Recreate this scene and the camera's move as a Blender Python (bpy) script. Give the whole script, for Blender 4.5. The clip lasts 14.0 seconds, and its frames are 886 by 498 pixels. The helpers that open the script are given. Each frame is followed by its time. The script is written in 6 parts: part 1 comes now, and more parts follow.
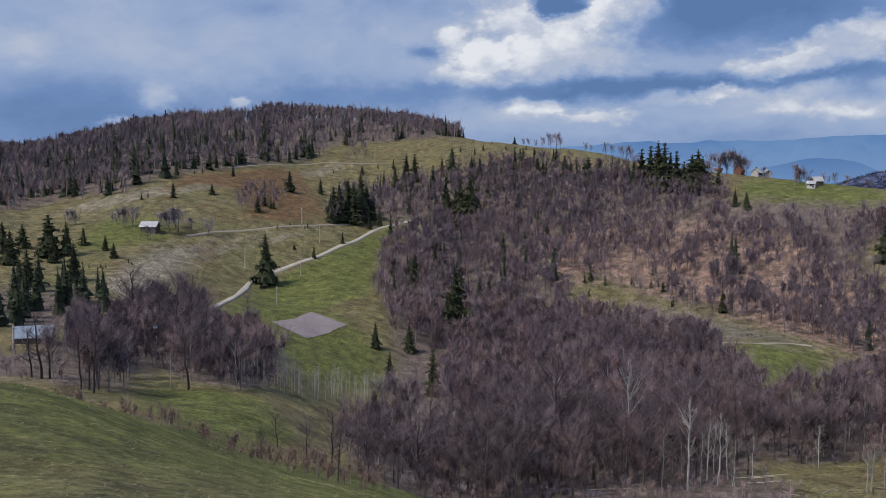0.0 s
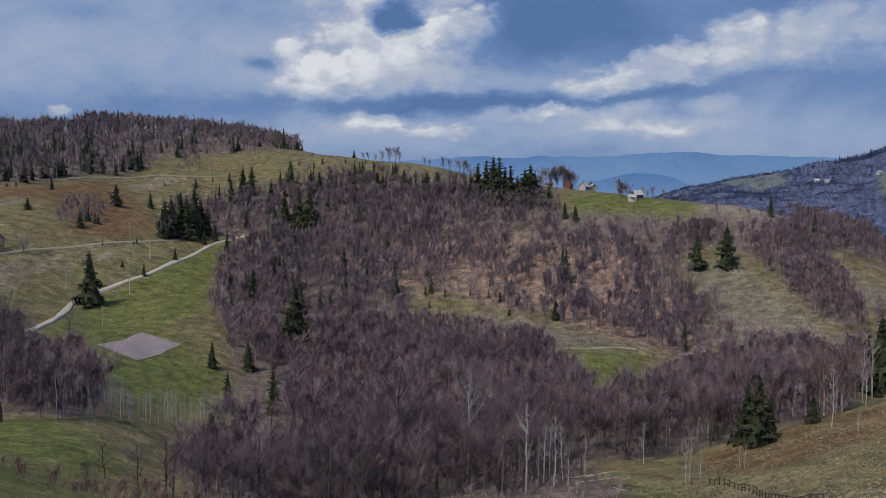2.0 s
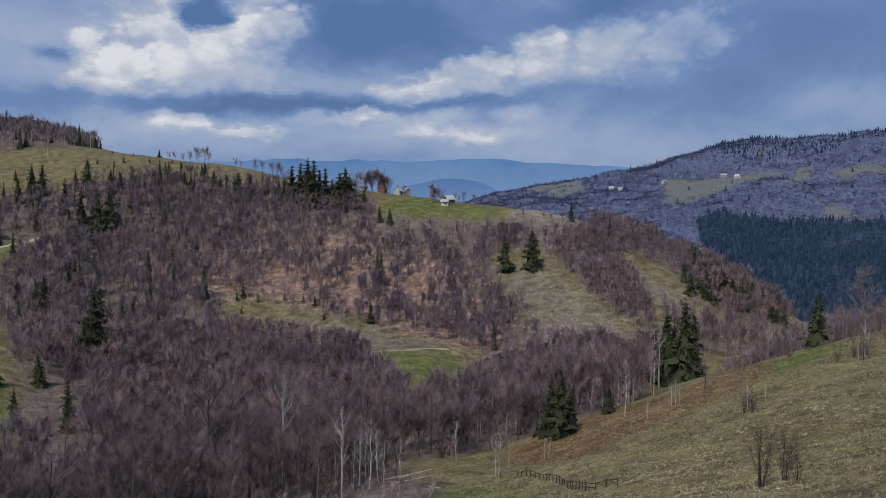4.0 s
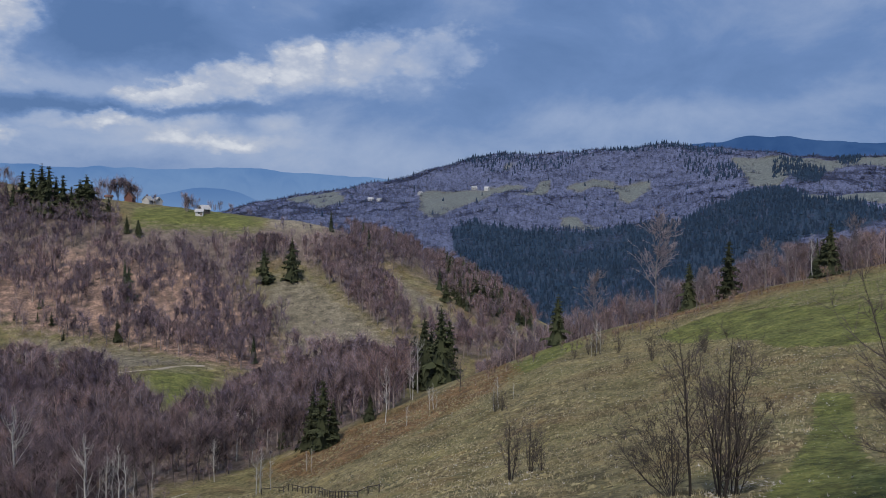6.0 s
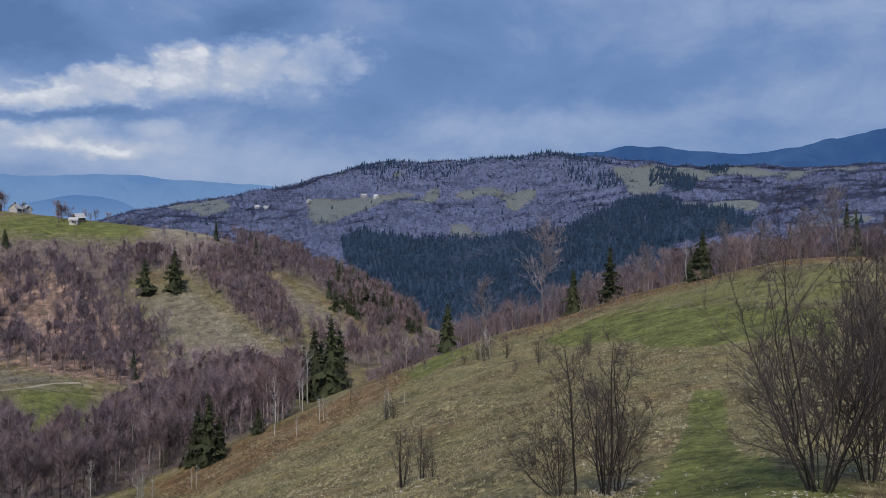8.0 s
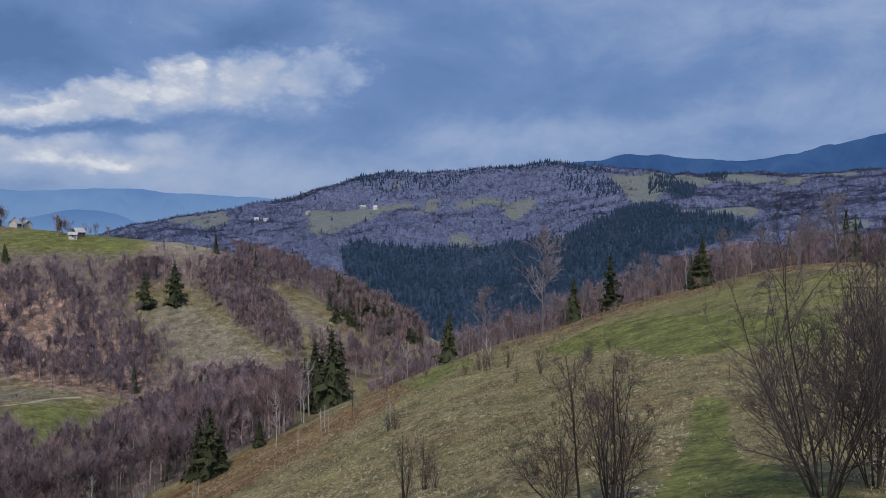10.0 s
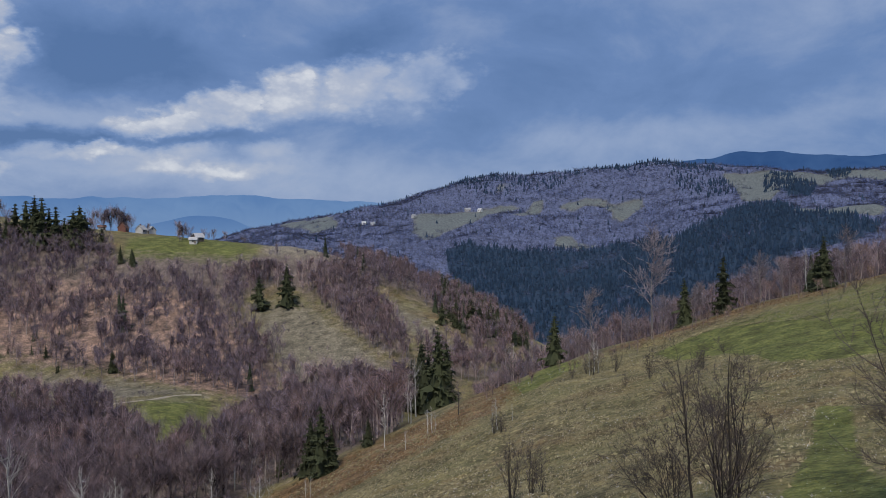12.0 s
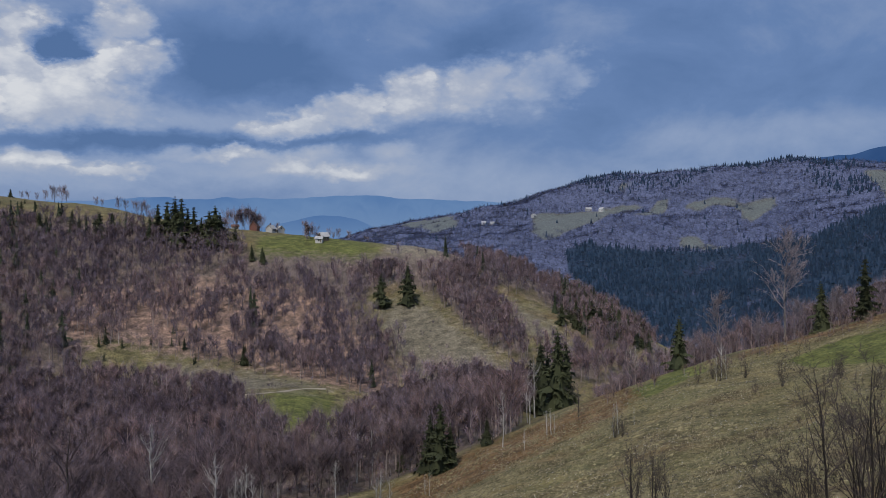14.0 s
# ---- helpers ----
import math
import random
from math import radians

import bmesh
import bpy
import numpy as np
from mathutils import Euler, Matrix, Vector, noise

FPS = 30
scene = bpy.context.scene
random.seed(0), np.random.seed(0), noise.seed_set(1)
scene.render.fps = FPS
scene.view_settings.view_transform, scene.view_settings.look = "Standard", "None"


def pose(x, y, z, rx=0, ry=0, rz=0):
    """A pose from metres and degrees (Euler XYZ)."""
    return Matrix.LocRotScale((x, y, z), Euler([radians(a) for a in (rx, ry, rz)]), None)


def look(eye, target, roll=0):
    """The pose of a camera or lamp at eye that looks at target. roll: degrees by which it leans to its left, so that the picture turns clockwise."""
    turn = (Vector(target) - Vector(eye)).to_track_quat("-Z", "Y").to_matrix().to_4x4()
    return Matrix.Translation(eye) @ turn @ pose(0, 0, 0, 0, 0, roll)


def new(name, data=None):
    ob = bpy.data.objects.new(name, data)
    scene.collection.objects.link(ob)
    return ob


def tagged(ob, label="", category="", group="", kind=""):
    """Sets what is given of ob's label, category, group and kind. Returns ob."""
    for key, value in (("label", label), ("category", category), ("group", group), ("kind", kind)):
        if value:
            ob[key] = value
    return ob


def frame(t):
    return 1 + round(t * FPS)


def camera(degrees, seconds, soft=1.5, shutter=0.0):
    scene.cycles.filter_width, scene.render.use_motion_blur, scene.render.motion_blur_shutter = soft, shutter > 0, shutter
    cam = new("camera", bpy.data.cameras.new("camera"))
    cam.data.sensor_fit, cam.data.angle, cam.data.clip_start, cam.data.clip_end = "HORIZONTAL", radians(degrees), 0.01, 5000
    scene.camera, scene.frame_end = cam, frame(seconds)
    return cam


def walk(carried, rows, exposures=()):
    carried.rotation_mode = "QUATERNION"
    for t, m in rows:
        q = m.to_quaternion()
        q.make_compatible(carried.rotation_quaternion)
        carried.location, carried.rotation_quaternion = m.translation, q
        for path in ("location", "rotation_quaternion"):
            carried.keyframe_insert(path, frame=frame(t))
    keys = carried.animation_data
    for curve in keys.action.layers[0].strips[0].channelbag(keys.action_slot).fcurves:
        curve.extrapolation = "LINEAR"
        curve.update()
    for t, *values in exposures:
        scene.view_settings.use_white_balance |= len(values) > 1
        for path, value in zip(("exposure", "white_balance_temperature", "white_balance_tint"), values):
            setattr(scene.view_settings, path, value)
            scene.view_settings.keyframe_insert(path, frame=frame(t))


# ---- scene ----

cam = camera(57.43, 14.0, soft=0.5)
ARM = 0.35   # the camera is held out at arm's length and turns about the one who holds it
ROWS = [
    (0, 0.000, -4.353, -0.170),
    (0.5, -2.044, -4.210, 0.169),
    (1, -4.441, -3.712, 0.301),
    (1.5, -7.305, -3.397, 0.127),
    (2, -11.249, -3.377, -0.083),
    (2.2, -12.970, -3.368, -0.174),
    (4.3, -26.540, -2.847, -0.515),
    (4.5, -28.276, -2.692, -0.434),
    (5, -33.333, -2.487, -0.400),
    (5.5, -37.843, -2.369, -0.583),
    (6, -41.152, -2.121, -0.674),
    (6.5, -43.464, -1.952, -0.773),
    (7, -45.590, -1.866, -0.737),
    (7.5, -47.359, -1.734, -0.481),
    (8, -48.934, -1.498, -0.419),
    (8.2, -49.639, -1.351, -0.374),
    (10.3, -48.487, -0.621, 0.502),
    (10.5, -47.582, -0.612, 0.548),
    (11, -45.370, -0.592, 0.646),
    (11.5, -43.328, -0.575, 0.682),
    (12, -41.534, -0.542, 0.694),
    (12.5, -39.600, -0.531, 0.677),
    (13, -37.535, -0.494, 0.645),
    (13.5, -34.988, -0.479, 0.630),
    (14, -33.092, -0.479, 0.454),
]
walk(cam, [(t, pose(-ARM * math.sin(radians(yaw)), ARM * math.cos(radians(yaw)), 1.6, 0, 0, yaw) @ pose(0, 0, 0, 90 + pitch) @ pose(0, 0, 0, 0, 0, -roll))
           for t, yaw, pitch, roll in ROWS], exposures=[(0.0, 0.0), (1.0, -0.1), (2.0, -0.16), (4.5, -0.14), (6.0, -0.06), (8.0, 0.0), (10.5, -0.03), (12.0, -0.1), (13.0, -0.2), (14.0, -0.22)])

# ---------------------------------------------------------------- sky and sun
SUN_AZ, SUN_EL = -125.0, 52.0   # degrees to the right of the first view, above the horizon


class Tree:
    """A node tree, with short ways to add nodes to it."""

    def __init__(self, owner):
        owner.use_nodes = True
        self.tree = owner.node_tree
        self.tree.nodes.clear()

    def node(self, kind, **values):
        made = self.tree.nodes.new(kind)
        for key, value in values.items():
            setattr(made, key, value)
        return made

    def link(self, a, b):
        self.tree.links.new(a, b)

    def math(self, op, a, b=0.0, c=0.0):
        made = self.node("ShaderNodeMath", operation=op)
        for socket, value in zip(made.inputs, (a, b, c)):
            if isinstance(value, (int, float)):
                socket.default_value = value
            else:
                self.link(value, socket)
        return made.outputs[0]

    def noise(self, vector, scale, detail=4.0, rough=0.55, distortion=0.0):
        made = self.node("ShaderNodeTexNoise")
        made.inputs["Scale"].default_value, made.inputs["Detail"].default_value = scale, detail
        made.inputs["Roughness"].default_value, made.inputs["Distortion"].default_value = rough, distortion
        if vector is not None:
            self.link(vector, made.inputs["Vector"])
        return made.outputs["Fac"]

    def ramp(self, fac, stops):
        made = self.node("ShaderNodeValToRGB")
        ramp = made.color_ramp
        while len(ramp.elements) < len(stops):
            ramp.elements.new(0.5)
        for element, (at, colour) in zip(ramp.elements, stops):
            element.position = at
            element.color = (*colour, 1) if len(colour) == 3 else colour
        self.link(fac, made.inputs["Fac"])
        return made.outputs["Color"]

    def mix(self, fac, a, b, blend="MIX"):
        made = self.node("ShaderNodeMix", data_type="RGBA", blend_type=blend)
        for socket, value in zip((made.inputs[0], made.inputs[6], made.inputs[7]), (fac, a, b)):
            if isinstance(value, (int, float)):
                socket.default_value = value
            elif isinstance(value, tuple):
                socket.default_value = (*value, 1)
            else:
                self.link(value, socket)
        return made.outputs[2]

    def span(self, value, low, high, to_low=0.0, to_high=1.0):
        made = self.node("ShaderNodeMapRange")
        self.link(value, made.inputs[0])
        for k, v in enumerate((low, high, to_low, to_high)):
            made.inputs[k + 1].default_value = v
        return made.outputs[0]


# Clouds: azimuth, elevation, half widths, lean (degrees), how much brighter or darker.
HEAPS = [
    (5.4, 13.2, 2.2, 2.0, 0, 0.5), (11.8, 14.4, 2.2, 1.4, 0, 0.5), (3.0, 14.6, 3.0, 1.6, 0, 0.4), (1.6, 7.6, 2.6, 0.9, 0, 0.4),
    (3.0, 8.9, 2.48, 1.84, 0, 0.5), (0.7, 9.9, 1.6, 1.2, 0, 0.42), (6.7, 9.2, 3.6, 2.0, 10, 0.42), (8.6, 11.4, 3.0, 1.68, 15, 0.55), (12.0, 12.0, 3.4, 1.28, 10, 0.6),
    (10.7, 11.8, 3.8, 1.92, 10, 0.42), (13.2, 11.9, 2.0, 1.28, 0, 0.4), (7.6, 9.3, 6.41, 2.08, 0, 0.4), (5.4, 10.8, 3.6, 2.4, 0, 0.42), (22.6, 8.1, 4.4, 0.96, 14, 0.5),
    (26.8, 9.2, 3.2, 1.6, 14, 0.55), (31.3, 10.1, 2.8, 2.08, 10, 0.5), (25.6, 8.9, 3.8, 1.44, 12, 0.48), (35.9, 10.8, 3.6, 2.16, 20, 0.42), (40.4, 11.2, 3.4, 1.92, 15, 0.36),
    (21.0, 7.9, 2.8, 0.72, 8, 0.36),
]
LOW_CLOUDS = [
    (6.3, 5.6, 2.0, 0.8, 0, 0.37), (10.8, 4.9, 3.2, 0.52, 0, 0.37), (15.6, 6.1, 3.0, 0.64, 0, 0.3), (19.4, 6.2, 2.4, 0.52, 0, 0.3), (23.0, 5.3, 2.2, 0.56, 0, 0.3),
    (26.0, 4.9, 2.2, 0.48, 0, 0.3), (6.6, 5.4, 2.6, 0.6, 0, 0.2), (18.0, 6.1, 2.2, 0.64, 0, 0.37), (21.3, 5.8, 2.4, 0.56, 0, 0.16), (24.4, 6.3, 2.4, 0.64, 0, 0.3),
    (29.5, 6.6, 2.2, 0.8, 0, 0.24), (27.6, 5.3, 3.6, 0.4, 0, 0.2), (-13.7, 6.0, 0.96, 0.4, 0, 0.5), (-19.4, 6.0, 1.12, 0.96, 0, 0.3), (-21.9, 4.2, 1.52, 0.44, 0, 0.4),
    (-27.4, 8.7, 2.4, 1.44, 0, 0.24),
]
SHEETS = [
    (9.5, 12.6, 6.0, 2.2, 0, 0.14), (20.0, 9.0, 9.0, 1.6, 8, 0.08),
    (-18.4, 10.7, 16.82, 4.8, 0, 0.2), (-8.8, 8.5, 10.41, 2.8, 0, 0.1), (5.3, 8.3, 7.61, 3.6, 0, 0.2), (14.7, 9.3, 6.81, 2.6, 0, 0.2), (29.9, 9.7, 13.21, 2.4, 12, 0.18),
    (8.2, 10.3, 8.81, 3.8, 0, 0.13), (18.3, 5.2, 19.22, 1.36, 0, 0.1), (17.8, 5.2, 16.82, 1.2, 0, 0.08), (53.0, 7.0, 7.61, 1.28, 5, 0.16), (73.6, 14.0, 7.61, 1.12, 0, 0.2),
    (66.1, 7.8, 7.61, 1.2, 10, 0.14), (-3.4, 4.6, 8.01, 1.2, 0, 0.1), (34.7, 3.5, 12.01, 1.6, 0, 0.12),
]
DARK_CLOUDS = [
    (8.6, 13.6, 1.4, 0.9, 30, -0.42), (15.5, 13.6, 4.5, 2.0, 10, -0.22),
    (8.4, 12.5, 2.2, 0.72, 10, -0.6), (7.6, 12.4, 2.2, 1.04, -10, -0.62), (-1.4, 9.3, 1.2, 0.52, 0, -0.4), (3.0, 10.4, 1.36, 0.44, 15, -0.25), (18.4, 10.6, 8.41, 2.4, 5, -0.42),
    (20.2, 12.2, 7.61, 2.48, 10, -0.2), (34.6, 13.5, 6.41, 1.2, 20, -0.25), (8.5, 6.6, 13.21, 0.96, 0, -0.4), (15.8, 6.9, 10.41, 0.68, 0, -0.3), (26.8, 7.4, 8.01, 0.48, 5, -0.2),
    (-25.4, 4.6, 9.61, 1.6, 0, -0.22), (-8.8, 5.9, 8.01, 1.36, 0, -0.16), (-12.2, 12.1, 3.2, 0.88, 0, -0.14), (47.5, 11.1, 10.41, 4.8, 0, -0.14), (61.2, 11.4, 16.82, 3.6, 0, -0.1),
]
world = bpy.data.worlds.new("sky")
scene.world = world
nt = Tree(world)
coord = nt.node("ShaderNodeTexCoord").outputs["Generated"]
split = nt.node("ShaderNodeSeparateXYZ")
nt.link(coord, split.inputs[0])
sx, sy, sz = split.outputs
azimuth = nt.math("MULTIPLY", nt.math("ARCTAN2", sx, sy), 57.29578)
elevation = nt.math("MULTIPLY", nt.math("ARCSINE", sz), 57.29578)
flat = nt.node("ShaderNodeCombineXYZ")
nt.link(nt.math("MULTIPLY", azimuth, 0.1), flat.inputs[0])
nt.link(nt.math("MULTIPLY", elevation, 0.17), flat.inputs[1])
billow = nt.noise(flat.outputs[0], 1.1, 9.0, 0.6, 0.3)
shift = nt.node("ShaderNodeTexNoise")
shift.inputs["Scale"].default_value, shift.inputs["Detail"].default_value, shift.inputs["Roughness"].default_value = 3.4, 8.0, 0.6
nt.link(flat.outputs[0], shift.inputs["Vector"])
part_xyz = nt.node("ShaderNodeSeparateXYZ")
nt.link(shift.outputs["Color"], part_xyz.inputs[0])
warp_az = nt.math("ADD", azimuth, nt.math("MULTIPLY", nt.math("SUBTRACT", part_xyz.outputs[0], 0.5), 4.0))
warp_el = nt.math("ADD", elevation, nt.math("MULTIPLY", nt.math("SUBTRACT", part_xyz.outputs[1], 0.5), 2.2))
puff = nt.math("MULTIPLY", nt.math("SUBTRACT", nt.noise(flat.outputs[0], 4.5, 9.0, 0.62), 0.5), 1.1)
cells = nt.node("ShaderNodeTexVoronoi", feature="SMOOTH_F1", normalize=True)
for key, value in (("Scale", 5.0), ("Detail", 3.0), ("Roughness", 0.55), ("Smoothness", 0.5)):
    cells.inputs[key].default_value = value
nt.link(flat.outputs[0], cells.inputs["Vector"])
knob = nt.span(cells.outputs["Distance"], 0.08, 0.42, 0.5, -0.5)   # round heads, creases between them
total, heap = nt.math("ADD", nt.span(billow, 0.3, 0.7, -0.14, 0.14), 0.34), None
for a, e, wa, we, lean, amount in HEAPS + LOW_CLOUDS + SHEETS + DARK_CLOUDS:
    c, s = math.cos(radians(lean)), math.sin(radians(lean))
    da, de = nt.math("SUBTRACT", warp_az, a), nt.math("SUBTRACT", warp_el, e)
    u = nt.math("MULTIPLY_ADD", da, c / wa, nt.math("MULTIPLY", de, s / wa))
    v = nt.math("MULTIPLY_ADD", da, -s / we, nt.math("MULTIPLY", de, c / we))
    rr = nt.math("MULTIPLY_ADD", u, u, nt.math("MULTIPLY", v, v))
    body = nt.math("EXPONENT", nt.math("MULTIPLY", rr, -1.0))
    lumps = nt.math("MULTIPLY_ADD", knob, 0.4, nt.math("MULTIPLY", puff, 0.45))
    if amount > 0.35:   # the bright heaps have crisp, knobbly rims and grey undersides
        rim = nt.span(nt.math("ADD", body, lumps), 0.22, 0.62)
        light = nt.math("ADD", nt.math("MULTIPLY", nt.math("MAXIMUM", nt.math("MINIMUM", v, 1.0), -1.0), 0.24), nt.math("MULTIPLY_ADD", knob, 0.55, nt.math("MULTIPLY_ADD", puff, 0.5, 0.72)))
        body = nt.math("MULTIPLY", rim, light)
    elif amount > 0.21:
        body = nt.span(nt.math("ADD", body, nt.math("MULTIPLY", lumps, 0.8)), 0.2, 0.95)
    elif amount < -0.45:
        body = nt.span(nt.math("ADD", body, nt.math("MULTIPLY", lumps, 0.7)), 0.25, 0.7)
    if amount > 0.35:
        body = nt.math("MULTIPLY", body, amount)
        heap = body if heap is None else nt.math("MAXIMUM", heap, body)
    else:
        total = nt.math("MULTIPLY_ADD", body, amount, total)
total = nt.math("ADD", total, heap)
cloud = nt.ramp(total, [(0.0, (0.095, 0.185, 0.40)), (0.25, (0.15, 0.255, 0.505)), (0.5, (0.31, 0.405, 0.62)), (0.75, (0.48, 0.535, 0.67)), (1.0, (0.82, 0.84, 0.885))])
nishita = nt.node("ShaderNodeTexSky", sky_type="NISHITA", sun_disc=False)
nishita.sun_elevation, nishita.sun_rotation = radians(SUN_EL), radians(SUN_AZ)
clear = nt.mix(1.0, nishita.outputs[0], (0.07, 0.07, 0.07), "MULTIPLY")
both = nt.mix(0.9, clear, cloud)
back = nt.node("ShaderNodeBackground")
nt.link(both, back.inputs["Color"])
back.inputs["Strength"].default_value = 1.0
nt.link(back.outputs[0], nt.node("ShaderNodeOutputWorld").inputs["Surface"])

sun_data = bpy.data.lights.new("sun", "SUN")
sun_data.energy, sun_data.angle, sun_data.color = 2.9, radians(10), (1.0, 0.95, 0.87)
sun = new("sun", sun_data)
a, e = radians(SUN_AZ), radians(SUN_EL)
sun.matrix_basis = look((0, 0, 0), (-math.sin(a) * math.cos(e), -math.cos(a) * math.cos(e), -math.sin(e)))

# ---------------------------------------------------------------- materials
def material(name, roughness=0.85):
    made = bpy.data.materials.new(name)
    nt = Tree(made)
    out, shader = nt.node("ShaderNodeOutputMaterial"), nt.node("ShaderNodeBsdfPrincipled")
    shader.inputs["Roughness"].default_value = roughness
    shader.inputs["Specular IOR Level"].default_value = 0.25
    nt.link(shader.outputs[0], out.inputs[0])
    return made, nt, shader


def bump(nt, shader, fac, strength, distance):
    made = nt.node("ShaderNodeBump")
    made.inputs["Strength"].default_value, made.inputs["Distance"].default_value = strength, distance
    nt.link(fac, made.inputs["Height"])
    nt.link(made.outputs[0], shader.inputs["Normal"])


def grained(name, dark, light, scale, roughness=0.85, per="object", spread=0.25, relief=0.0, stretch=(1, 1, 1)):
    """A surface that runs from one colour to another in two scales of noise, and differs from piece to piece."""
    made, nt, shader = material(name, roughness)
    place = nt.node("ShaderNodeTexCoord").outputs["Object"]
    mapping = nt.node("ShaderNodeMapping")
    mapping.inputs["Scale"].default_value = stretch
    nt.link(place, mapping.inputs[0])
    fine, broad = nt.noise(mapping.outputs[0], scale, 5.0, 0.65), nt.noise(mapping.outputs[0], scale * 0.13, 3.0)
    fac = nt.math("ADD", nt.math("MULTIPLY", fine, 0.6), nt.math("MULTIPLY", broad, 0.4))
    colour = nt.mix(nt.span(fac, 0.3, 0.7), dark, light)
    if per == "tree":   # one tone for each tree of a wood: violet, grey, red-brown, pale
        chance = nt.node("ShaderNodeAttribute", attribute_name="tint").outputs["Fac"]
        colour = nt.mix(1.0, colour, nt.ramp(chance, [(0.0, (0.74, 0.72, 0.82)), (0.3, (0.9, 0.88, 0.96)), (0.55, (1, 1, 1)), (0.78, (1.12, 1.0, 0.95)), (1.0, (1.4, 1.35, 1.3))]), "MULTIPLY")
    else:
        chance = nt.node("ShaderNodeNewGeometry").outputs["Random Per Island"] if per == "island" else nt.node("ShaderNodeObjectInfo").outputs["Random"]
    value = nt.span(chance, 0, 1, 1 - spread, 1 + spread)
    hue = nt.node("ShaderNodeHueSaturation")
    nt.link(value, hue.inputs["Value"])
    nt.link(colour, hue.inputs["Color"])
    nt.link(hue.outputs[0], shader.inputs["Base Color"])
    if relief:
        bump(nt, shader, fine, 0.6, relief)
    return made


def twig_haze(name, dark, light, most, per="tree", grain=3.0, tones=1.0):
    """Brushes of twigs too fine to tell apart: a fibrous surface with gaps, thinning out towards its rim."""
    made = bpy.data.materials.new(name)
    nt = Tree(made)
    place = nt.node("ShaderNodeTexCoord").outputs["Object"]
    mapping = nt.node("ShaderNodeMapping")
    mapping.inputs["Scale"].default_value = (1, 1, 0.4)
    nt.link(place, mapping.inputs[0])
    fibre, broad = nt.noise(mapping.outputs[0], grain, 2.0, 0.6), nt.noise(place, grain * 0.02, 2.0)
    colour = nt.mix(nt.span(nt.math("ADD", nt.math("MULTIPLY", fibre, 0.5), nt.math("MULTIPLY", broad, 0.5)), 0.35, 0.65), dark, light)
    chance = nt.node("ShaderNodeAttribute", attribute_name="tint").outputs["Fac"] if per == "tree" else nt.node("ShaderNodeObjectInfo").outputs["Random"]
    colour = nt.mix(1.0, colour, nt.ramp(chance, [(0.0, (0.72, 0.71, 0.8)), (0.3, (0.9, 0.89, 0.95)), (0.55, (1, 1, 1)), (0.78, (1.12, 1.0, 0.95)), (1.0, (1.32, 1.28, 1.25))]), "MULTIPLY") if tones else colour
    cloth, clear = nt.node("ShaderNodeBsdfDiffuse"), nt.node("ShaderNodeBsdfTransparent")
    nt.link(colour, cloth.inputs["Color"])
    fade = nt.node("ShaderNodeAttribute", attribute_name="fade").outputs["Fac"]
    blend = nt.node("ShaderNodeMixShader")
    nt.link(nt.math("MULTIPLY", fade, nt.span(fibre, 0.36, 0.62, 0.3 * most, most)), blend.inputs[0])
    nt.link(clear.outputs[0], blend.inputs[1])
    nt.link(cloth.outputs[0], blend.inputs[2])
    nt.link(blend.outputs[0], nt.node("ShaderNodeOutputMaterial").inputs[0])
    return made


BARK = grained("bark", (0.026, 0.021, 0.019), (0.075, 0.062, 0.057), 9, 0.9, relief=0.02)
GREY_BARK = grained("grey_bark", (0.055, 0.045, 0.042), (0.17, 0.145, 0.135), 6, 0.9, relief=0.02)
PALE_BARK = grained("pale_bark", (0.07, 0.058, 0.052), (0.3, 0.265, 0.245), 6, 0.9, relief=0.02)
BIRCH_BARK = grained("birch_bark", (0.26, 0.245, 0.23), (0.66, 0.64, 0.61), 5, 0.7, stretch=(1, 1, 2.5))
TWIG = grained("twig", (0.078, 0.058, 0.064), (0.215, 0.163, 0.178), 1.2, 0.9, spread=0.3)
EDGE_TWIG = grained("edge_twig", (0.15, 0.124, 0.134), (0.31, 0.262, 0.278), 1.2, 0.9, spread=0.25)
TWIG_DARK = grained("dark_twig", (0.042, 0.033, 0.032), (0.115, 0.092, 0.09), 1.2, 0.9, spread=0.3)
TWIG_RED = grained("red_twig", (0.2, 0.13, 0.108), (0.34, 0.24, 0.2), 1.2, 0.9)
TWIG_PALE = grained("pale_twig", (0.2, 0.17, 0.165), (0.4, 0.36, 0.34), 1.2, 0.9)
WOODS = grained("woods_twig", (0.1, 0.075, 0.088), (0.25, 0.19, 0.215), 0.25, 0.9, "tree", 0.1)
WOODS_BARK = grained("woods_bark", (0.11, 0.094, 0.09), (0.34, 0.3, 0.285), 1.5, 0.9, "tree", 0.3)
HILL_TWIG = grained("hill_twig", (0.13, 0.1, 0.112), (0.26, 0.205, 0.22), 0.2, 0.9, "tree", 0.1)
ORCHARD_TWIG = grained("orchard_twig", (0.2, 0.17, 0.19), (0.28, 0.245, 0.27), 1.0, 0.9)
NEEDLES = grained("needles", (0.018, 0.023, 0.011), (0.07, 0.076, 0.033), 1.6, 0.8, spread=0.3)
WOODS_NEEDLES = grained("woods_needles", (0.017, 0.025, 0.014), (0.056, 0.068, 0.034), 0.4, 0.8, "island", 0.35)

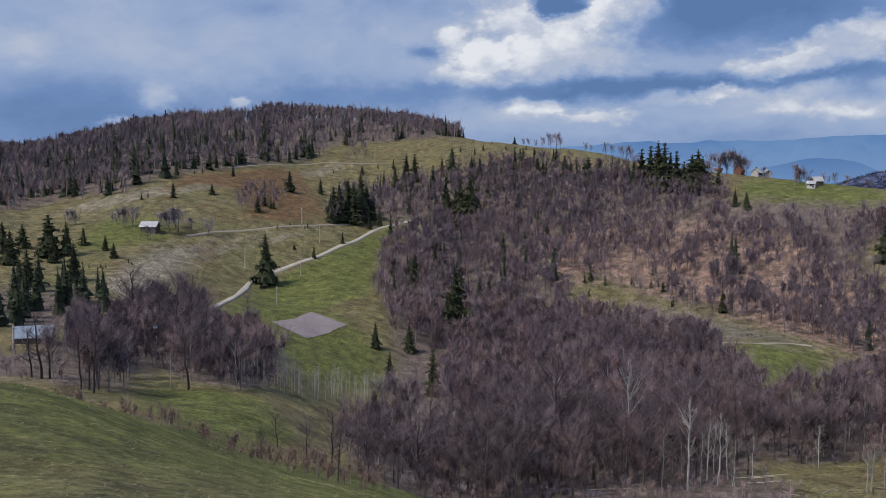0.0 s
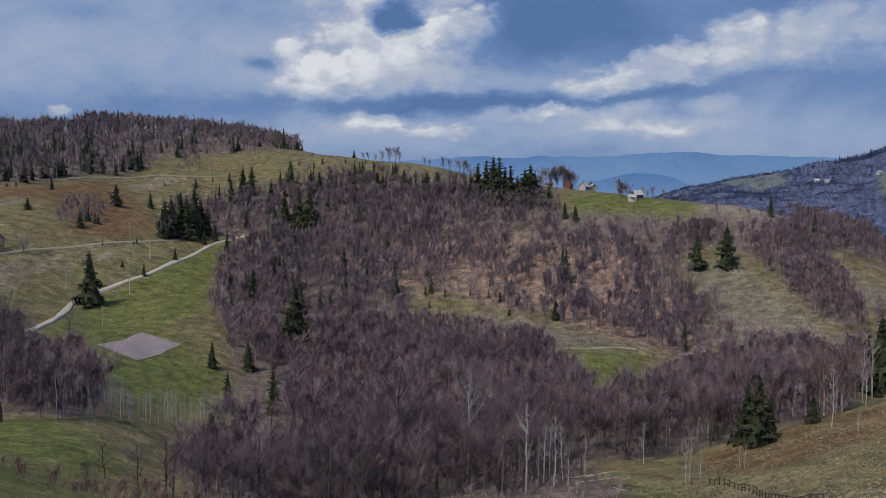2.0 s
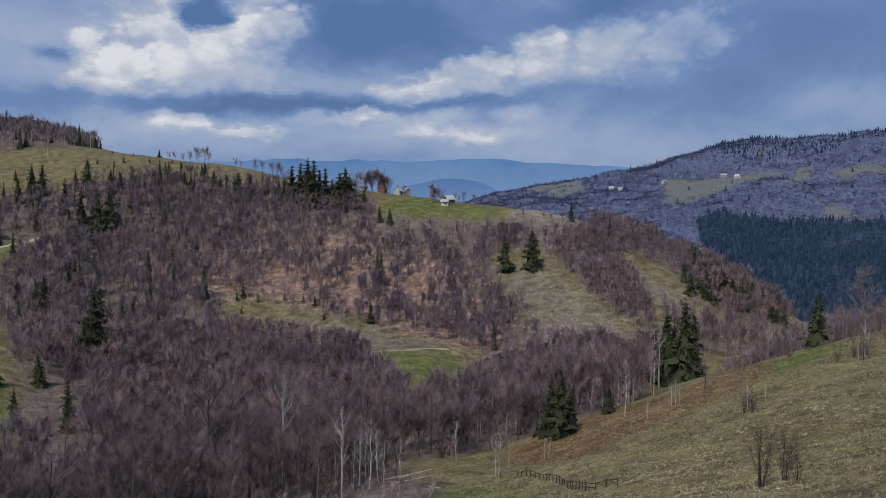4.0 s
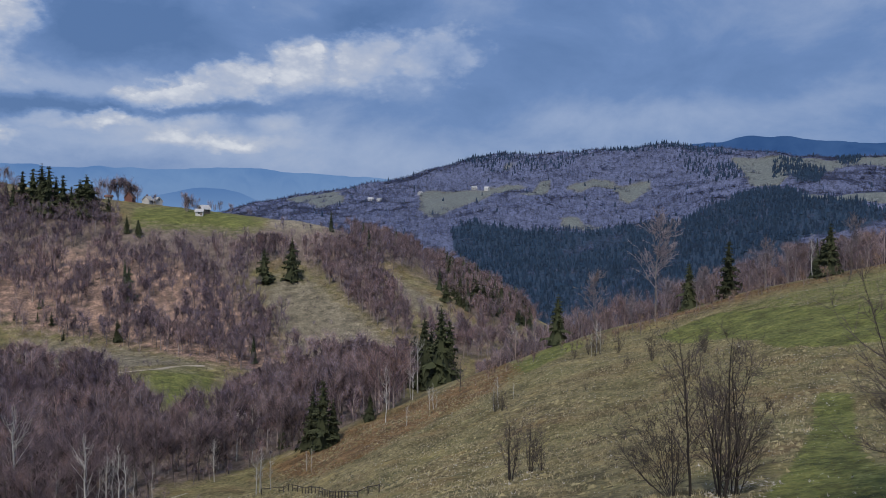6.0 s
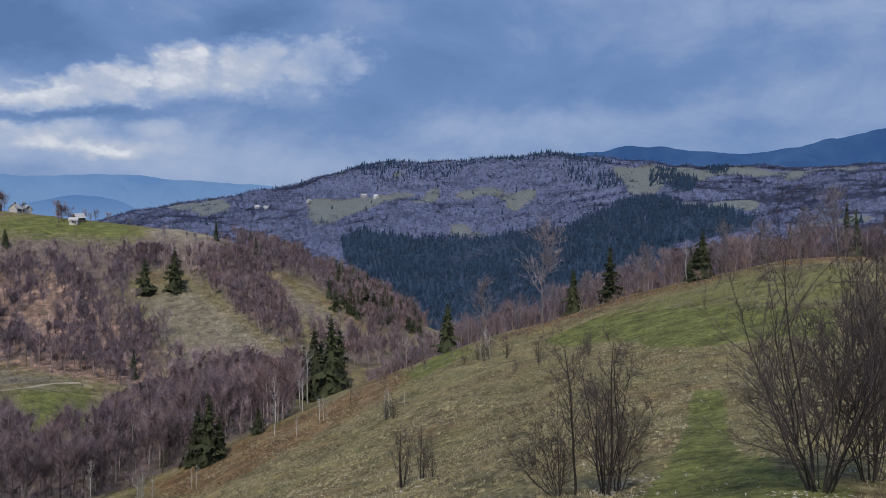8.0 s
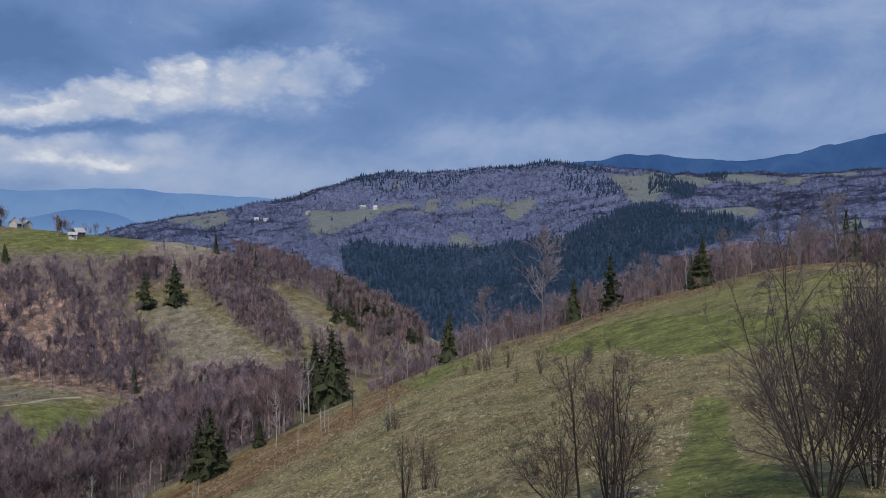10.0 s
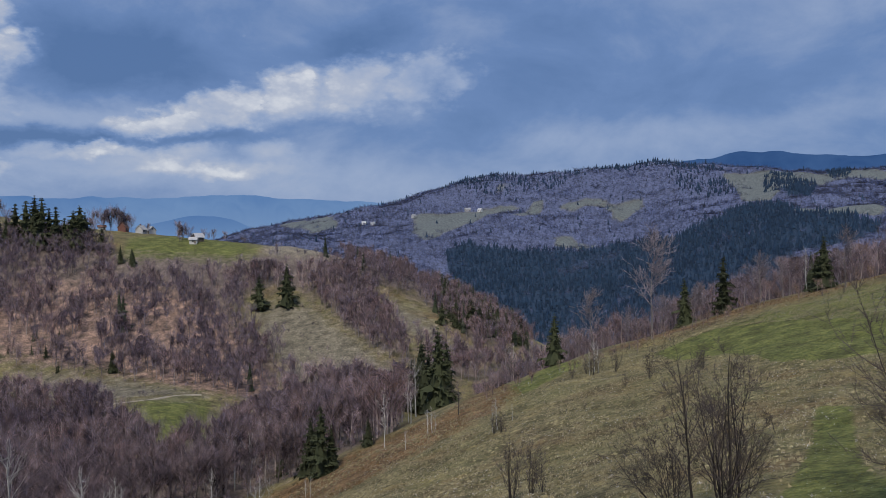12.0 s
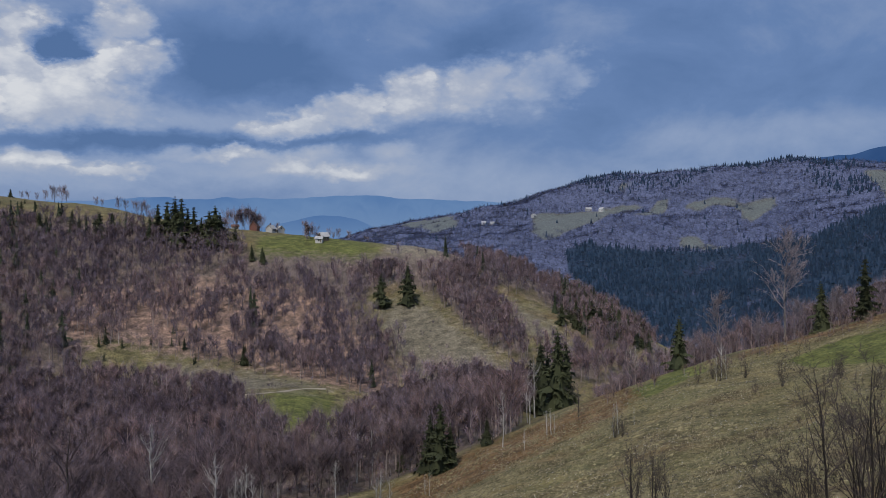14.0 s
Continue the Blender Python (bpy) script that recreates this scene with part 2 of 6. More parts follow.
WOODS_HAZE = twig_haze("woods_haze", (0.2, 0.15, 0.158), (0.375, 0.288, 0.302), 0.42)
HILL_HAZE = twig_haze("hill_haze", (0.21, 0.164, 0.176), (0.36, 0.29, 0.308), 0.46)
NEAR_HAZE = twig_haze("near_haze", (0.18, 0.137, 0.148), (0.34, 0.265, 0.278), 0.34, "object", 6.0)
ORCHARD_HAZE = twig_haze("orchard_haze", (0.24, 0.2, 0.235), (0.38, 0.33, 0.37), 0.5, "object", 4.0)
RED_HAZE = twig_haze("red_haze", (0.24, 0.165, 0.135), (0.38, 0.28, 0.235), 0.34)
# distant trees: the blue of aerial haze is painted into their base colours
AIR_BLUE_TWIGS = twig_haze("far_haze", (0.094, 0.111, 0.186), (0.12, 0.135, 0.217), 0.7, "tree", 0.25, 0)
AIR_BLUE_NEEDLES = grained("far_needles", (0.013, 0.031, 0.062), (0.024, 0.05, 0.09), 0.05, 0.8, "island", 0.35)


def ground_material():
    made, nt, shader = material("ground", 0.95)
    place = nt.node("ShaderNodeTexCoord").outputs["Object"]

    def kind(name):
        return nt.node("ShaderNodeAttribute", attribute_name=name).outputs["Fac"]

    tuft, clump, wide = nt.noise(place, 1.6, 6, 0.75), nt.noise(place, 0.3, 6, 0.65), nt.noise(place, 0.04, 4, 0.55)
    mottled = nt.math("ADD", nt.math("MULTIPLY", tuft, 0.5), nt.math("MULTIPLY", clump, 0.5))
    pasture = nt.mix(nt.span(mottled, 0.38, 0.62), (0.056, 0.048, 0.022), (0.262, 0.218, 0.108))
    pasture = nt.mix(nt.math("MULTIPLY", nt.span(wide, 0.4, 0.6), 0.55), pasture, (0.14, 0.13, 0.055))
    pasture = nt.mix(nt.math("MULTIPLY", nt.span(nt.noise(place, 0.07, 6, 0.7), 0.5, 0.64), 0.65), pasture, (0.14, 0.09, 0.045))
    pasture = nt.mix(1.0, pasture, nt.ramp(nt.noise(place, 0.16, 5, 0.65), [(0.3, (0.68, 0.7, 0.6)), (0.5, (1, 1, 1)), (0.68, (1.25, 1.16, 1.02))]), "MULTIPLY")
    lush = nt.mix(nt.span(mottled, 0.38, 0.62), (0.05, 0.06, 0.015), (0.182, 0.182, 0.052))
    dry = nt.mix(nt.span(mottled, 0.38, 0.62), (0.125, 0.102, 0.07), (0.31, 0.262, 0.19))
    rust = nt.mix(nt.span(mottled, 0.38, 0.62), (0.095, 0.06, 0.046), (0.42, 0.27, 0.2))
    floor = nt.mix(nt.span(mottled, 0.38, 0.62), (0.075, 0.058, 0.048), (0.21, 0.16, 0.13))
    # ground under the far woods, with the same haze blue painted in
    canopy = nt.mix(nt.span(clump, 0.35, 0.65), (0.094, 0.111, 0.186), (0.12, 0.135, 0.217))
    brown = nt.mix(nt.span(mottled, 0.38, 0.62), (0.07, 0.042, 0.02), (0.215, 0.13, 0.062))
    heath = nt.mix(nt.span(mottled, 0.38, 0.62), (0.085, 0.074, 0.05), (0.245, 0.208, 0.145))
    # far spruce floor and far fields: bluer than they are, haze painted in
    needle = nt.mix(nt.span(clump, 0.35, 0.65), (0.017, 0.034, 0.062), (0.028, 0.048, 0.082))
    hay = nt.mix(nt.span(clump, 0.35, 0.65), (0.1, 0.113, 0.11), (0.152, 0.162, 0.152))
    ragged = nt.math("MULTIPLY", nt.math("SUBTRACT", clump, 0.5), 1.0)
    colour = pasture
    for name, paint in (("dry", dry), ("lush", lush), ("forest_floor", floor), ("brown", brown), ("rust", rust), ("heath", heath), ("canopy", canopy), ("needle_floor", needle), ("hayfield", hay)):
        fac = nt.span(nt.math("ADD", kind(name), ragged), 0.3, 0.7)
        colour = nt.mix(fac, colour, paint)
    pale = nt.span(nt.noise(place, 5.0, 2, 0.5), 0.68, 0.74)
    colour = nt.mix(nt.math("MULTIPLY", nt.math("MULTIPLY", pale, 0.5), kind("bloom")), colour, (0.55, 0.55, 0.45))
    # tussocks: pale heads, and shade of hollows painted into the colour as noise
    speck = nt.node("ShaderNodeCombineColor")
    value = nt.math("MULTIPLY", nt.span(nt.noise(place, 1.3, 8, 0.8), 0.36, 0.64, 0.5, 1.62), nt.span(nt.noise(place, 0.22, 5, 0.7), 0.36, 0.64, 0.7, 1.32))
    for socket in speck.inputs:
        nt.link(value, socket)
    colour = nt.mix(1.0, colour, speck.outputs[0], "MULTIPLY")
    nt.link(colour, shader.inputs["Base Color"])
    bump(nt, shader, mottled, 1.0, 0.4)
    return made


GROUND = ground_material()
GRAVEL = grained("gravel", (0.46, 0.39, 0.3), (0.76, 0.68, 0.56), 2.0, 0.95)
DIRT = grained("pale_dirt", (0.26, 0.215, 0.165), (0.42, 0.36, 0.29), 1.5, 0.95)
COURT_GRAVEL = grained("court_gravel", (0.19, 0.152, 0.148), (0.29, 0.24, 0.235), 1.2, 0.95)


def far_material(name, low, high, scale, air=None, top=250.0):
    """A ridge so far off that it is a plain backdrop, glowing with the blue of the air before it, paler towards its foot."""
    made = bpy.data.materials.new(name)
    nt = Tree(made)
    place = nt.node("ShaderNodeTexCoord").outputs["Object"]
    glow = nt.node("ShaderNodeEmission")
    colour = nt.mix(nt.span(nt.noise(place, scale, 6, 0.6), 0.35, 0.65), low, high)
    # low haze painted into the glow: air colour fades in towards the foot
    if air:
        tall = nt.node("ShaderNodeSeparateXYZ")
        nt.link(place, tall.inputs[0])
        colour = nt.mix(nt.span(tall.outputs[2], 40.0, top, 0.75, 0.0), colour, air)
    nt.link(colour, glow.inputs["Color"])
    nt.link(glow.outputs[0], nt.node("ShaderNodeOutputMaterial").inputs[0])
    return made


# ---------------------------------------------------------------- the lie of the land
# Azimuth stations, degrees to the right of the first view; heights are above the ground the camera stands on.
STATIONS = np.array([-34, -27, -20, -13, -6, 1, 8, 15, 22, 29, 36, 43, 50, 57, 64, 72, 82, 120, 180, 240, 290, 326.0])
# Lines across the land, near to far: distance and height at each station.
NEAR_SLOPE = ([20, 20, 20, 20, 20, 20, 20, 20, 20, 20, 20, 20, 20, 20, 20, 20, 20, 20, 20, 20, 20, 20],
    [-6.1, -6.1, -6.3, -6.5, -6.9, -7.3, -7.5, -7.5, -7.3, -7.1, -6.9, -6.5, -6.1, -5.9, -5.9, -5.9, -5.9, 0.5, 0.5, 0.5, 0.5, -6.1])
FIRST_LIP_AND_NEAR_MEADOW = ([58, 60, 60, 60, 60, 60, 60, 60, 60, 60, 60, 60, 55, 46, 42, 36, 34, 34, 34, 34, 34, 58],
    [-9.7, -11.9, -15.4, -18.9, -21.3, -23.3, -24.5, -24.5, -23.9, -22.6, -20.8, -19.1, -16.3, -12.7, -11.4, -9.4, -8.8, 3, 3, 3, 3, -9.7])
FALL_TO_THE_VALLEY = ([95, 100, 100, 100, 105, 110, 115, 115, 120, 120, 110, 105, 105, 100, 95, 90, 90, 90, 90, 90, 90, 95],
    [-22.6, -24.3, -26.1, -30.9, -35.6, -40.6, -42.1, -41.4, -40.9, -39.3, -32, -27.5, -22.6, -18.7, -15.2, -12.7, -11, 5, 5, 5, 5, -22.6])
VALLEY_FLOOR_AND_MEADOW_EDGE = ([140, 145, 135, 145, 165, 165, 165, 170, 170, 160, 150, 160, 170, 180, 190, 190, 190, 190, 190, 190, 190, 140],
    [-28.2, -29.2, -31.3, -35.1, -45.7, -48.8, -48.8, -48.8, -45.5, -43.7, -36.1, -30.4, -24.6, -19.5, -12.5, -5.9, -2.7, 7, 7, 7, 7, -28.2])
FOOT_OF_THE_FAR_SIDE = ([200, 200, 200, 200, 215, 230, 240, 250, 250, 250, 230, 250, 270, 280, 290, 300, 300, 300, 300, 300, 300, 200],
    [-32.9, -33.3, -37.3, -40.9, -50, -55.7, -53.8, -49.3, -48.4, -53.8, -47.3, -51.5, -46, -38.7, -28.9, -17.8, -13.1, 9, 9, 9, 9, -32.9])
LOWER_SLOPE_COURT_AND_ROAD = ([290, 290, 300, 300, 290, 300, 300, 300, 300, 300, 290, 300, 310, 330, 400, 450, 450, 450, 450, 450, 450, 290],
    [-23.8, -26.3, -27.3, -36.8, -41.7, -51.3, -51.3, -49.1, -47.5, -50.2, -46.9, -48.6, -57.5, -62.5, -54.6, -41.7, -33.8, 11, 11, 11, 11, -23.8])
UPPER_SLOPE = ([420, 420, 400, 400, 400, 400, 400, 400, 380, 370, 360, 365, 375, 430, 550, 650, 650, 650, 650, 650, 650, 420],
    [1.6, -7.2, -1.9, -8.9, -19.4, -22.9, -23.6, -25, -26.3, -27.5, -29.9, -36.8, -60.5, -82, -46.5, -32.5, -21.1, 12, 12, 12, 12, 1.6])
RIDGE_CREST = ([720, 720, 740, 750, 740, 620, 600, 520, 500, 470, 440, 430, 430, 650, 800, 900, 900, 900, 900, 900, 900, 720],
    [16.7, 24.2, 46.9, 59.3, 59.8, 40.6, 30.4, 15.2, 6.8, 0.8, -10.7, -31.5, -61.1, -89.8, -40.3, 4.7, 9.5, 12, 12, 12, 12, 16.7])
BEHIND_THE_RIDGE = ([1000, 1000, 1000, 1000, 1000, 900, 900, 800, 800, 800, 750, 700, 720, 1000, 1100, 1100, 1100, 1100, 1100, 1100, 1100, 1000],
    [10.3, 19.1, 36.5, 54, 54, 33, 17.3, -12.4, -26.3, -40.3, -64, -90.6, -103.4, -42.1, 13.1, 24.6, 30.4, 0, 0, 0, 0, 10.3])
FAR_VALLEY_SIDE = ([1500, 1500, 1500, 1500, 1500, 1500, 1500, 1500, 1500, 1500, 1500, 1500, 1500, 1500, 1500, 1500, 1500, 1500, 1500, 1500, 1500, 1500],
    [-24.6, -24.6, -24.6, -24.6, -24.6, -24.6, -24.6, -24.6, -22, -1, 22.5, 35.6, 33, 43.5, 69.7, 69.7, 72.3, -20, -20, -20, -20, -24.6])
FAR_CREST = ([2000, 2000, 2000, 2000, 2000, 2000, 2000, 2000, 2000, 2000, 2000, 2000, 2000, 2000, 2000, 2000, 2000, 2000, 2000, 2000, 2000, 2000],
    [-33.3, -33.3, -33.3, -33.3, -33.3, -33.3, -26.3, -26.3, -19.3, 36, 78.4, 141.5, 162.5, 176.6, 148.5, 141.5, 145, -20, -20, -20, -20, -33.3])
BEHIND_THE_FAR_CREST = ([2600, 2600, 2600, 2600, 2600, 2600, 2600, 2600, 2600, 2600, 2600, 2600, 2600, 2600, 2600, 2600, 2600, 2600, 2600, 2600, 2600, 2600],
    [-43.8, -43.8, -43.8, -43.8, -43.8, -43.8, -43.8, -43.8, -21.1, 10.7, 56.1, 119.7, 147, 160.6, 160.6, 160.6, 160.6, -20, -20, -20, -20, -43.8])
HORIZON_PLAIN = ([4900, 4900, 4900, 4900, 4900, 4900, 4900, 4900, 4900, 4900, 4900, 4900, 4900, 4900, 4900, 4900, 4900, 4900, 4900, 4900, 4900, 4900],
    [-41.2, -41.2, -41.2, -41.2, -41.2, -41.2, -41.2, -41.2, -41.2, -41.2, -41.2, -41.2, -41.2, -41.2, -41.2, -41.2, -41.2, -40, -40, -40, -40, -41.2])
LINES = [NEAR_SLOPE, FIRST_LIP_AND_NEAR_MEADOW, FALL_TO_THE_VALLEY, VALLEY_FLOOR_AND_MEADOW_EDGE, FOOT_OF_THE_FAR_SIDE, LOWER_SLOPE_COURT_AND_ROAD, UPPER_SLOPE, RIDGE_CREST, BEHIND_THE_RIDGE, FAR_VALLEY_SIDE, FAR_CREST, BEHIND_THE_FAR_CREST, HORIZON_PLAIN]


def fade(u):
    return u * u * u * (u * (6 * u - 15) + 10)


def value_noise(x, y, seed=0):
    """Smooth noise on a unit lattice, -1 to 1."""
    xi, yi = np.floor(x).astype(np.int64), np.floor(y).astype(np.int64)
    u, v = fade(x - xi), fade(y - yi)

    def corner(a, b):
        h = (a * 374761393 + b * 668265263 + seed * 974711) & 0x7FFFFFFF
        h = ((h ^ (h >> 13)) * 1274126177) & 0x7FFFFFFF
        return ((h ^ (h >> 16)) & 0xFFFF) / 32767.5 - 1

    low = corner(xi, yi) * (1 - u) + corner(xi + 1, yi) * u
    return low * (1 - v) + (corner(xi, yi + 1) * (1 - u) + corner(xi + 1, yi + 1) * u) * v


def fractal(x, y, seed=0, octaves=4):
    return sum(value_noise(x * 2 ** k, y * 2 ** k, seed + k) * 0.5 ** k for k in range(octaves))


def along(az, values):
    """Catmull-Rom round the stations."""
    s, v = STATIONS, np.asarray(values, float)
    k = np.clip(np.searchsorted(s, az, side="right") - 1, 0, len(s) - 2)
    u = (az - s[k]) / (s[k + 1] - s[k])
    d = np.gradient(v, s)
    w = s[k + 1] - s[k]
    return (v[k] * (1 + 2 * u) * (1 - u) ** 2 + d[k] * w * u * (1 - u) ** 2 + v[k + 1] * u * u * (3 - 2 * u) + d[k + 1] * w * u * u * (u - 1))


def height(x, y, rough=True):
    """The ground's height at x, y (arrays)."""
    x, y = np.atleast_1d(np.asarray(x, float)), np.atleast_1d(np.asarray(y, float))
    shape = x.shape
    x, y = x.ravel(), y.ravel()
    az = (np.degrees(np.arctan2(x, y)) + 34) % 360 - 34
    r = np.hypot(x, y)
    rr = np.stack([np.zeros_like(r)] + [along(az, line[0]) for line in LINES])
    zz = np.stack([np.zeros_like(r)] + [along(az, line[1]) for line in LINES])
    h = np.diff(rr, axis=0)
    slope = np.diff(zz, axis=0) / h
    d = np.zeros_like(zz)
    same = slope[1:] * slope[:-1] > 0
    w1, w2 = 2 * h[1:] + h[:-1], h[1:] + 2 * h[:-1]
    with np.errstate(divide="ignore", invalid="ignore"):
        mean = (w1 + w2) / (w1 / slope[:-1] + w2 / slope[1:])
    d[1:-1] = np.where(same, mean, 0)
    d[0], d[-1] = 0.0, slope[-1]
    k = np.clip((r[None, :] >= rr[1:]).sum(0), 0, len(LINES) - 1)
    i = np.arange(len(r))
    w = h[k, i]
    u = np.clip((r - rr[k, i]) / w, 0, 1)
    z = (zz[k, i] * (1 + 2 * u) * (1 - u) ** 2 + d[k, i] * w * u * (1 - u) ** 2 + zz[k + 1, i] * u * u * (3 - 2 * u) + d[k + 1, i] * w * u * u * (u - 1))
    if rough:
        far = np.clip(r / 400, 0.05, 4)
        z = z + 1.6 * far * fractal(x / 60, y / 60, 3, 3) * np.clip((r - 30) / 120, 0, 1) + 0.35 * fractal(x / 9, y / 9, 11, 3) * np.clip((r - 12) / 60, 0, 1)
        hills = np.clip((r - 800) / 250, 0, 1) * np.clip((2050 - r) / 250, 0, 1)
        z = z + hills * 16 * (np.abs(fractal(x / 330, y / 330, 21, 3)) - 0.35)
    return z.reshape(shape)


def inside(x, y, polygon):
    """Which points lie in a polygon of (azimuth, distance) corners."""
    az, r = (np.degrees(np.arctan2(x, y)) + 34) % 360 - 34, np.hypot(x, y)
    # the border runs in the log of the distance, as wide areas do on a map drawn round one place
    lr = np.log(np.maximum(r, 1e-3))
    hit = np.zeros(np.shape(az), bool)
    pts = [(a, math.log(b)) for a, b in polygon]
    for (a0, b0), (a1, b1) in zip(pts, pts[1:] + pts[:1]):
        if b0 != b1:
            hit ^= ((b0 > lr) != (b1 > lr)) & (az < (a1 - a0) * (lr - b0) / (b1 - b0) + a0)
    return hit

# Plan: areas and lines as (azimuth, distance); single things as (azimuth, distance, height).
WOOD_HILL = [(-30.5, 369), (-26.8, 419), (-24.5, 419), (-22.1, 402), (-20.2, 419), (-17.3, 451), (-14.2, 475), (-11.2, 508), (-8.5, 529), (-7.9, 573), (-3.4, 580), (-0, 580), (1.2, 596), (1.6, 760), (-6, 900), (-20, 900), (-34, 900)]
WOOD_GROVE = [(-8.2, 394), (-4.2, 419), (0.2, 419), (1.8, 419), (4.8, 472), (7, 511), (2.6, 508), (0.2, 491), (-3.4, 478), (-6.9, 463)]
WOOD_SLOPE = [(-5, 300), (-4.5, 366), (-2.6, 405), (0.6, 416), (4.8, 472), (7.2, 478), (10.1, 478), (13.1, 478), (16.1, 478), (18.3, 463), (19.8, 445), (24.4, 442), (28.4, 424), (31.4, 419), (29.6, 392), (27.8, 376), (27.6, 357), (29.6, 334), (31.2, 298), (28.8, 279), (24.4, 286), (19, 321), (15.7, 332), (11.8, 350), (8.4, 350), (9.5, 319), (4.7, 319), (0.7, 292), (-1.8, 292), (-3.8, 298)]
WOOD_NOSE = [(31.8, 419), (33.8, 439), (36.1, 436), (38.5, 436), (40.8, 442), (44, 442), (47.2, 433), (48.1, 394), (45.6, 338), (43.8, 332), (41.8, 357), (39.7, 392), (37.7, 389), (36.1, 387), (35, 387), (33.8, 392), (32.3, 397)]
WOOD_GULLY = [(32.1, 384), (32.6, 402), (34, 408), (36.3, 389), (38, 345), (39.2, 314), (38.4, 304), (36.7, 316), (35.1, 332), (33.5, 357)]
OPEN_CREST = [(19.4, 408), (23.7, 407), (27.4, 409), (29.3, 405), (31.2, 403), (33.5, 410), (34.6, 412), (34.6, 470), (27, 520), (19.4, 520)]
WOOD_SADDLE = [(26.5, 410), (26.9, 427), (29.8, 439), (33.1, 424), (32.4, 394), (32, 376), (29.7, 387), (27.9, 392)]
HILL_DARK = [(-30.5, 400), (-30.5, 560), (-26, 570), (-20.3, 543), (-18.6, 519), (-15.7, 556), (-8.9, 550), (-8.9, 524), (-13.1, 487), (-17.5, 457), (-20.4, 420), (-22.1, 405), (-26.8, 426)]
HILL_CLEARING = [(-18, 690), (-16, 715), (-13, 720), (-13.1, 661), (-15.7, 672)]
EDGE_SCRUB = [(43, 146), (47, 152), (51, 158), (55, 164), (58, 170), (64, 178), (72, 180), (82, 182), (82, 192), (72, 190), (64, 187), (58, 180), (55, 174), (51, 168), (47, 160), (43, 154)]
RUST_BANK = [(-18.4, 325), (-17.3, 345), (-15.6, 354), (-16, 341), (-17.1, 323)]
RUST_UPPER = [(-14.1, 381), (-12, 402), (-8.9, 445), (-8.4, 408), (-9.7, 384), (-12.4, 376)]
DRY_TERRACE = [(-25.9, 405), (-22.2, 402), (-17.6, 421), (-13.9, 451), (-8.9, 511), (-5.7, 525), (-5.7, 515), (-8.9, 495), (-13.9, 436), (-17.6, 408), (-22.2, 384), (-25.9, 387)]
CREST_HAY = [(28.2, 400), (29.5, 470), (35, 450), (35, 410), (31, 396)]
DRY_FALL = [(-5.8, 281), (-3.4, 283), (-1, 279), (0.3, 257), (-1.8, 254), (-3.8, 266)]
LUSH_FENCE = [(22.5, 112), (24.9, 120), (27.3, 120), (29.8, 113), (31.8, 102), (33.4, 79), (33.8, 70), (21.7, 106)]
WOOD_FOOT = [(39.3, 336), (41.6, 323), (44, 325), (46.9, 334), (44.1, 290), (40.9, 286), (39.7, 310)]
NOSE_SPRUCE = [(40.4, 445), (41.6, 451), (44.8, 433), (47.6, 448), (46.8, 362), (43.6, 352), (41.2, 387)]
BANK = [(53, 170), (58, 174), (62, 178), (66, 181), (72, 180), (82, 178), (82, 192), (72, 194), (66, 194), (62, 190), (58, 186), (53, 180)]
WOOD_VALLEY = [(-3.8, 298), (-1.8, 292), (0.7, 284), (4.7, 312), (9.5, 312), (13.8, 279), (17.9, 252), (19.8, 208), (21.3, 191), (27, 234), (29.1, 251), (26, 195), (28, 242), (30.8, 279), (37.3, 261), (39.1, 256), (38.1, 153), (30, 148), (24.4, 137), (19.8, 141), (20.3, 129), (8.9, 104), (3.2, 91), (-3.4, 90), (-6.6, 98), (-7.4, 131), (-3.8, 177), (-3.8, 241)]
WOOD_LEFT = [(-30.9, 174), (-27.1, 183), (-25.1, 198), (-22.4, 200), (-22, 230), (-17.7, 257), (-16.5, 246), (-16.5, 219), (-13.7, 218), (-12.1, 204), (-11.4, 161), (-14.1, 145), (-17.8, 147), (-20.7, 180), (-21.8, 132), (-25.2, 132), (-30.9, 150)]
WOOD_LIP = [(-26, 100), (-20, 84), (-14, 70), (-8, 64), (-4, 66), (-4, 96), (-9, 98), (-14, 90), (-20, 100), (-26, 118)]
WOOD_EDGE = [(44, 195), (50, 196), (57, 198), (64, 200), (72, 200), (83, 200), (83, 330), (72, 330), (64, 330), (57, 330), (50, 300), (44, 270)]
GROVE_DARK = [(-30.8, 216), (-27.1, 214), (-24.4, 227), (-22.4, 239), (-22.7, 264), (-25.4, 268), (-30.7, 271)]
BIRCH_ROW = [(-14.1, 148), (-10.6, 157), (-6.6, 180), (-2.6, 184), (-2.6, 201), (-6.6, 198), (-10.6, 180), (-14.1, 164)]
LUSH_BOWL = [(-16.5, 246), (-13, 312), (-8.9, 345), (-4.2, 408), (-1, 424), (-1.8, 400), (-3.4, 376), (-4.2, 343), (-5, 296), (-9, 288), (-5.8, 259), (-3.4, 247), (-4.2, 212), (-9, 193), (-11.4, 208), (-13.7, 218)]
LUSH_PATCH = [(19.4, 257), (23.6, 277), (25.9, 277), (26.6, 268), (24.4, 201), (22.6, 214)]
LUSH_BARN = [(-24.2, 366), (-20.8, 362), (-18.7, 357), (-16.2, 354), (-18.7, 341), (-22.3, 321), (-25, 312)]
LUSH_SPUR = [(-20.7, 180), (-18.9, 142), (-13.7, 144), (-11.4, 130), (-10.4, 113), (-14.2, 95), (-17.9, 95), (-21.1, 116)]
LUSH_RIDGE = [(19.6, 400), (19.8, 466), (22.1, 495), (26, 505), (29, 454), (28.2, 405), (24.4, 400)]
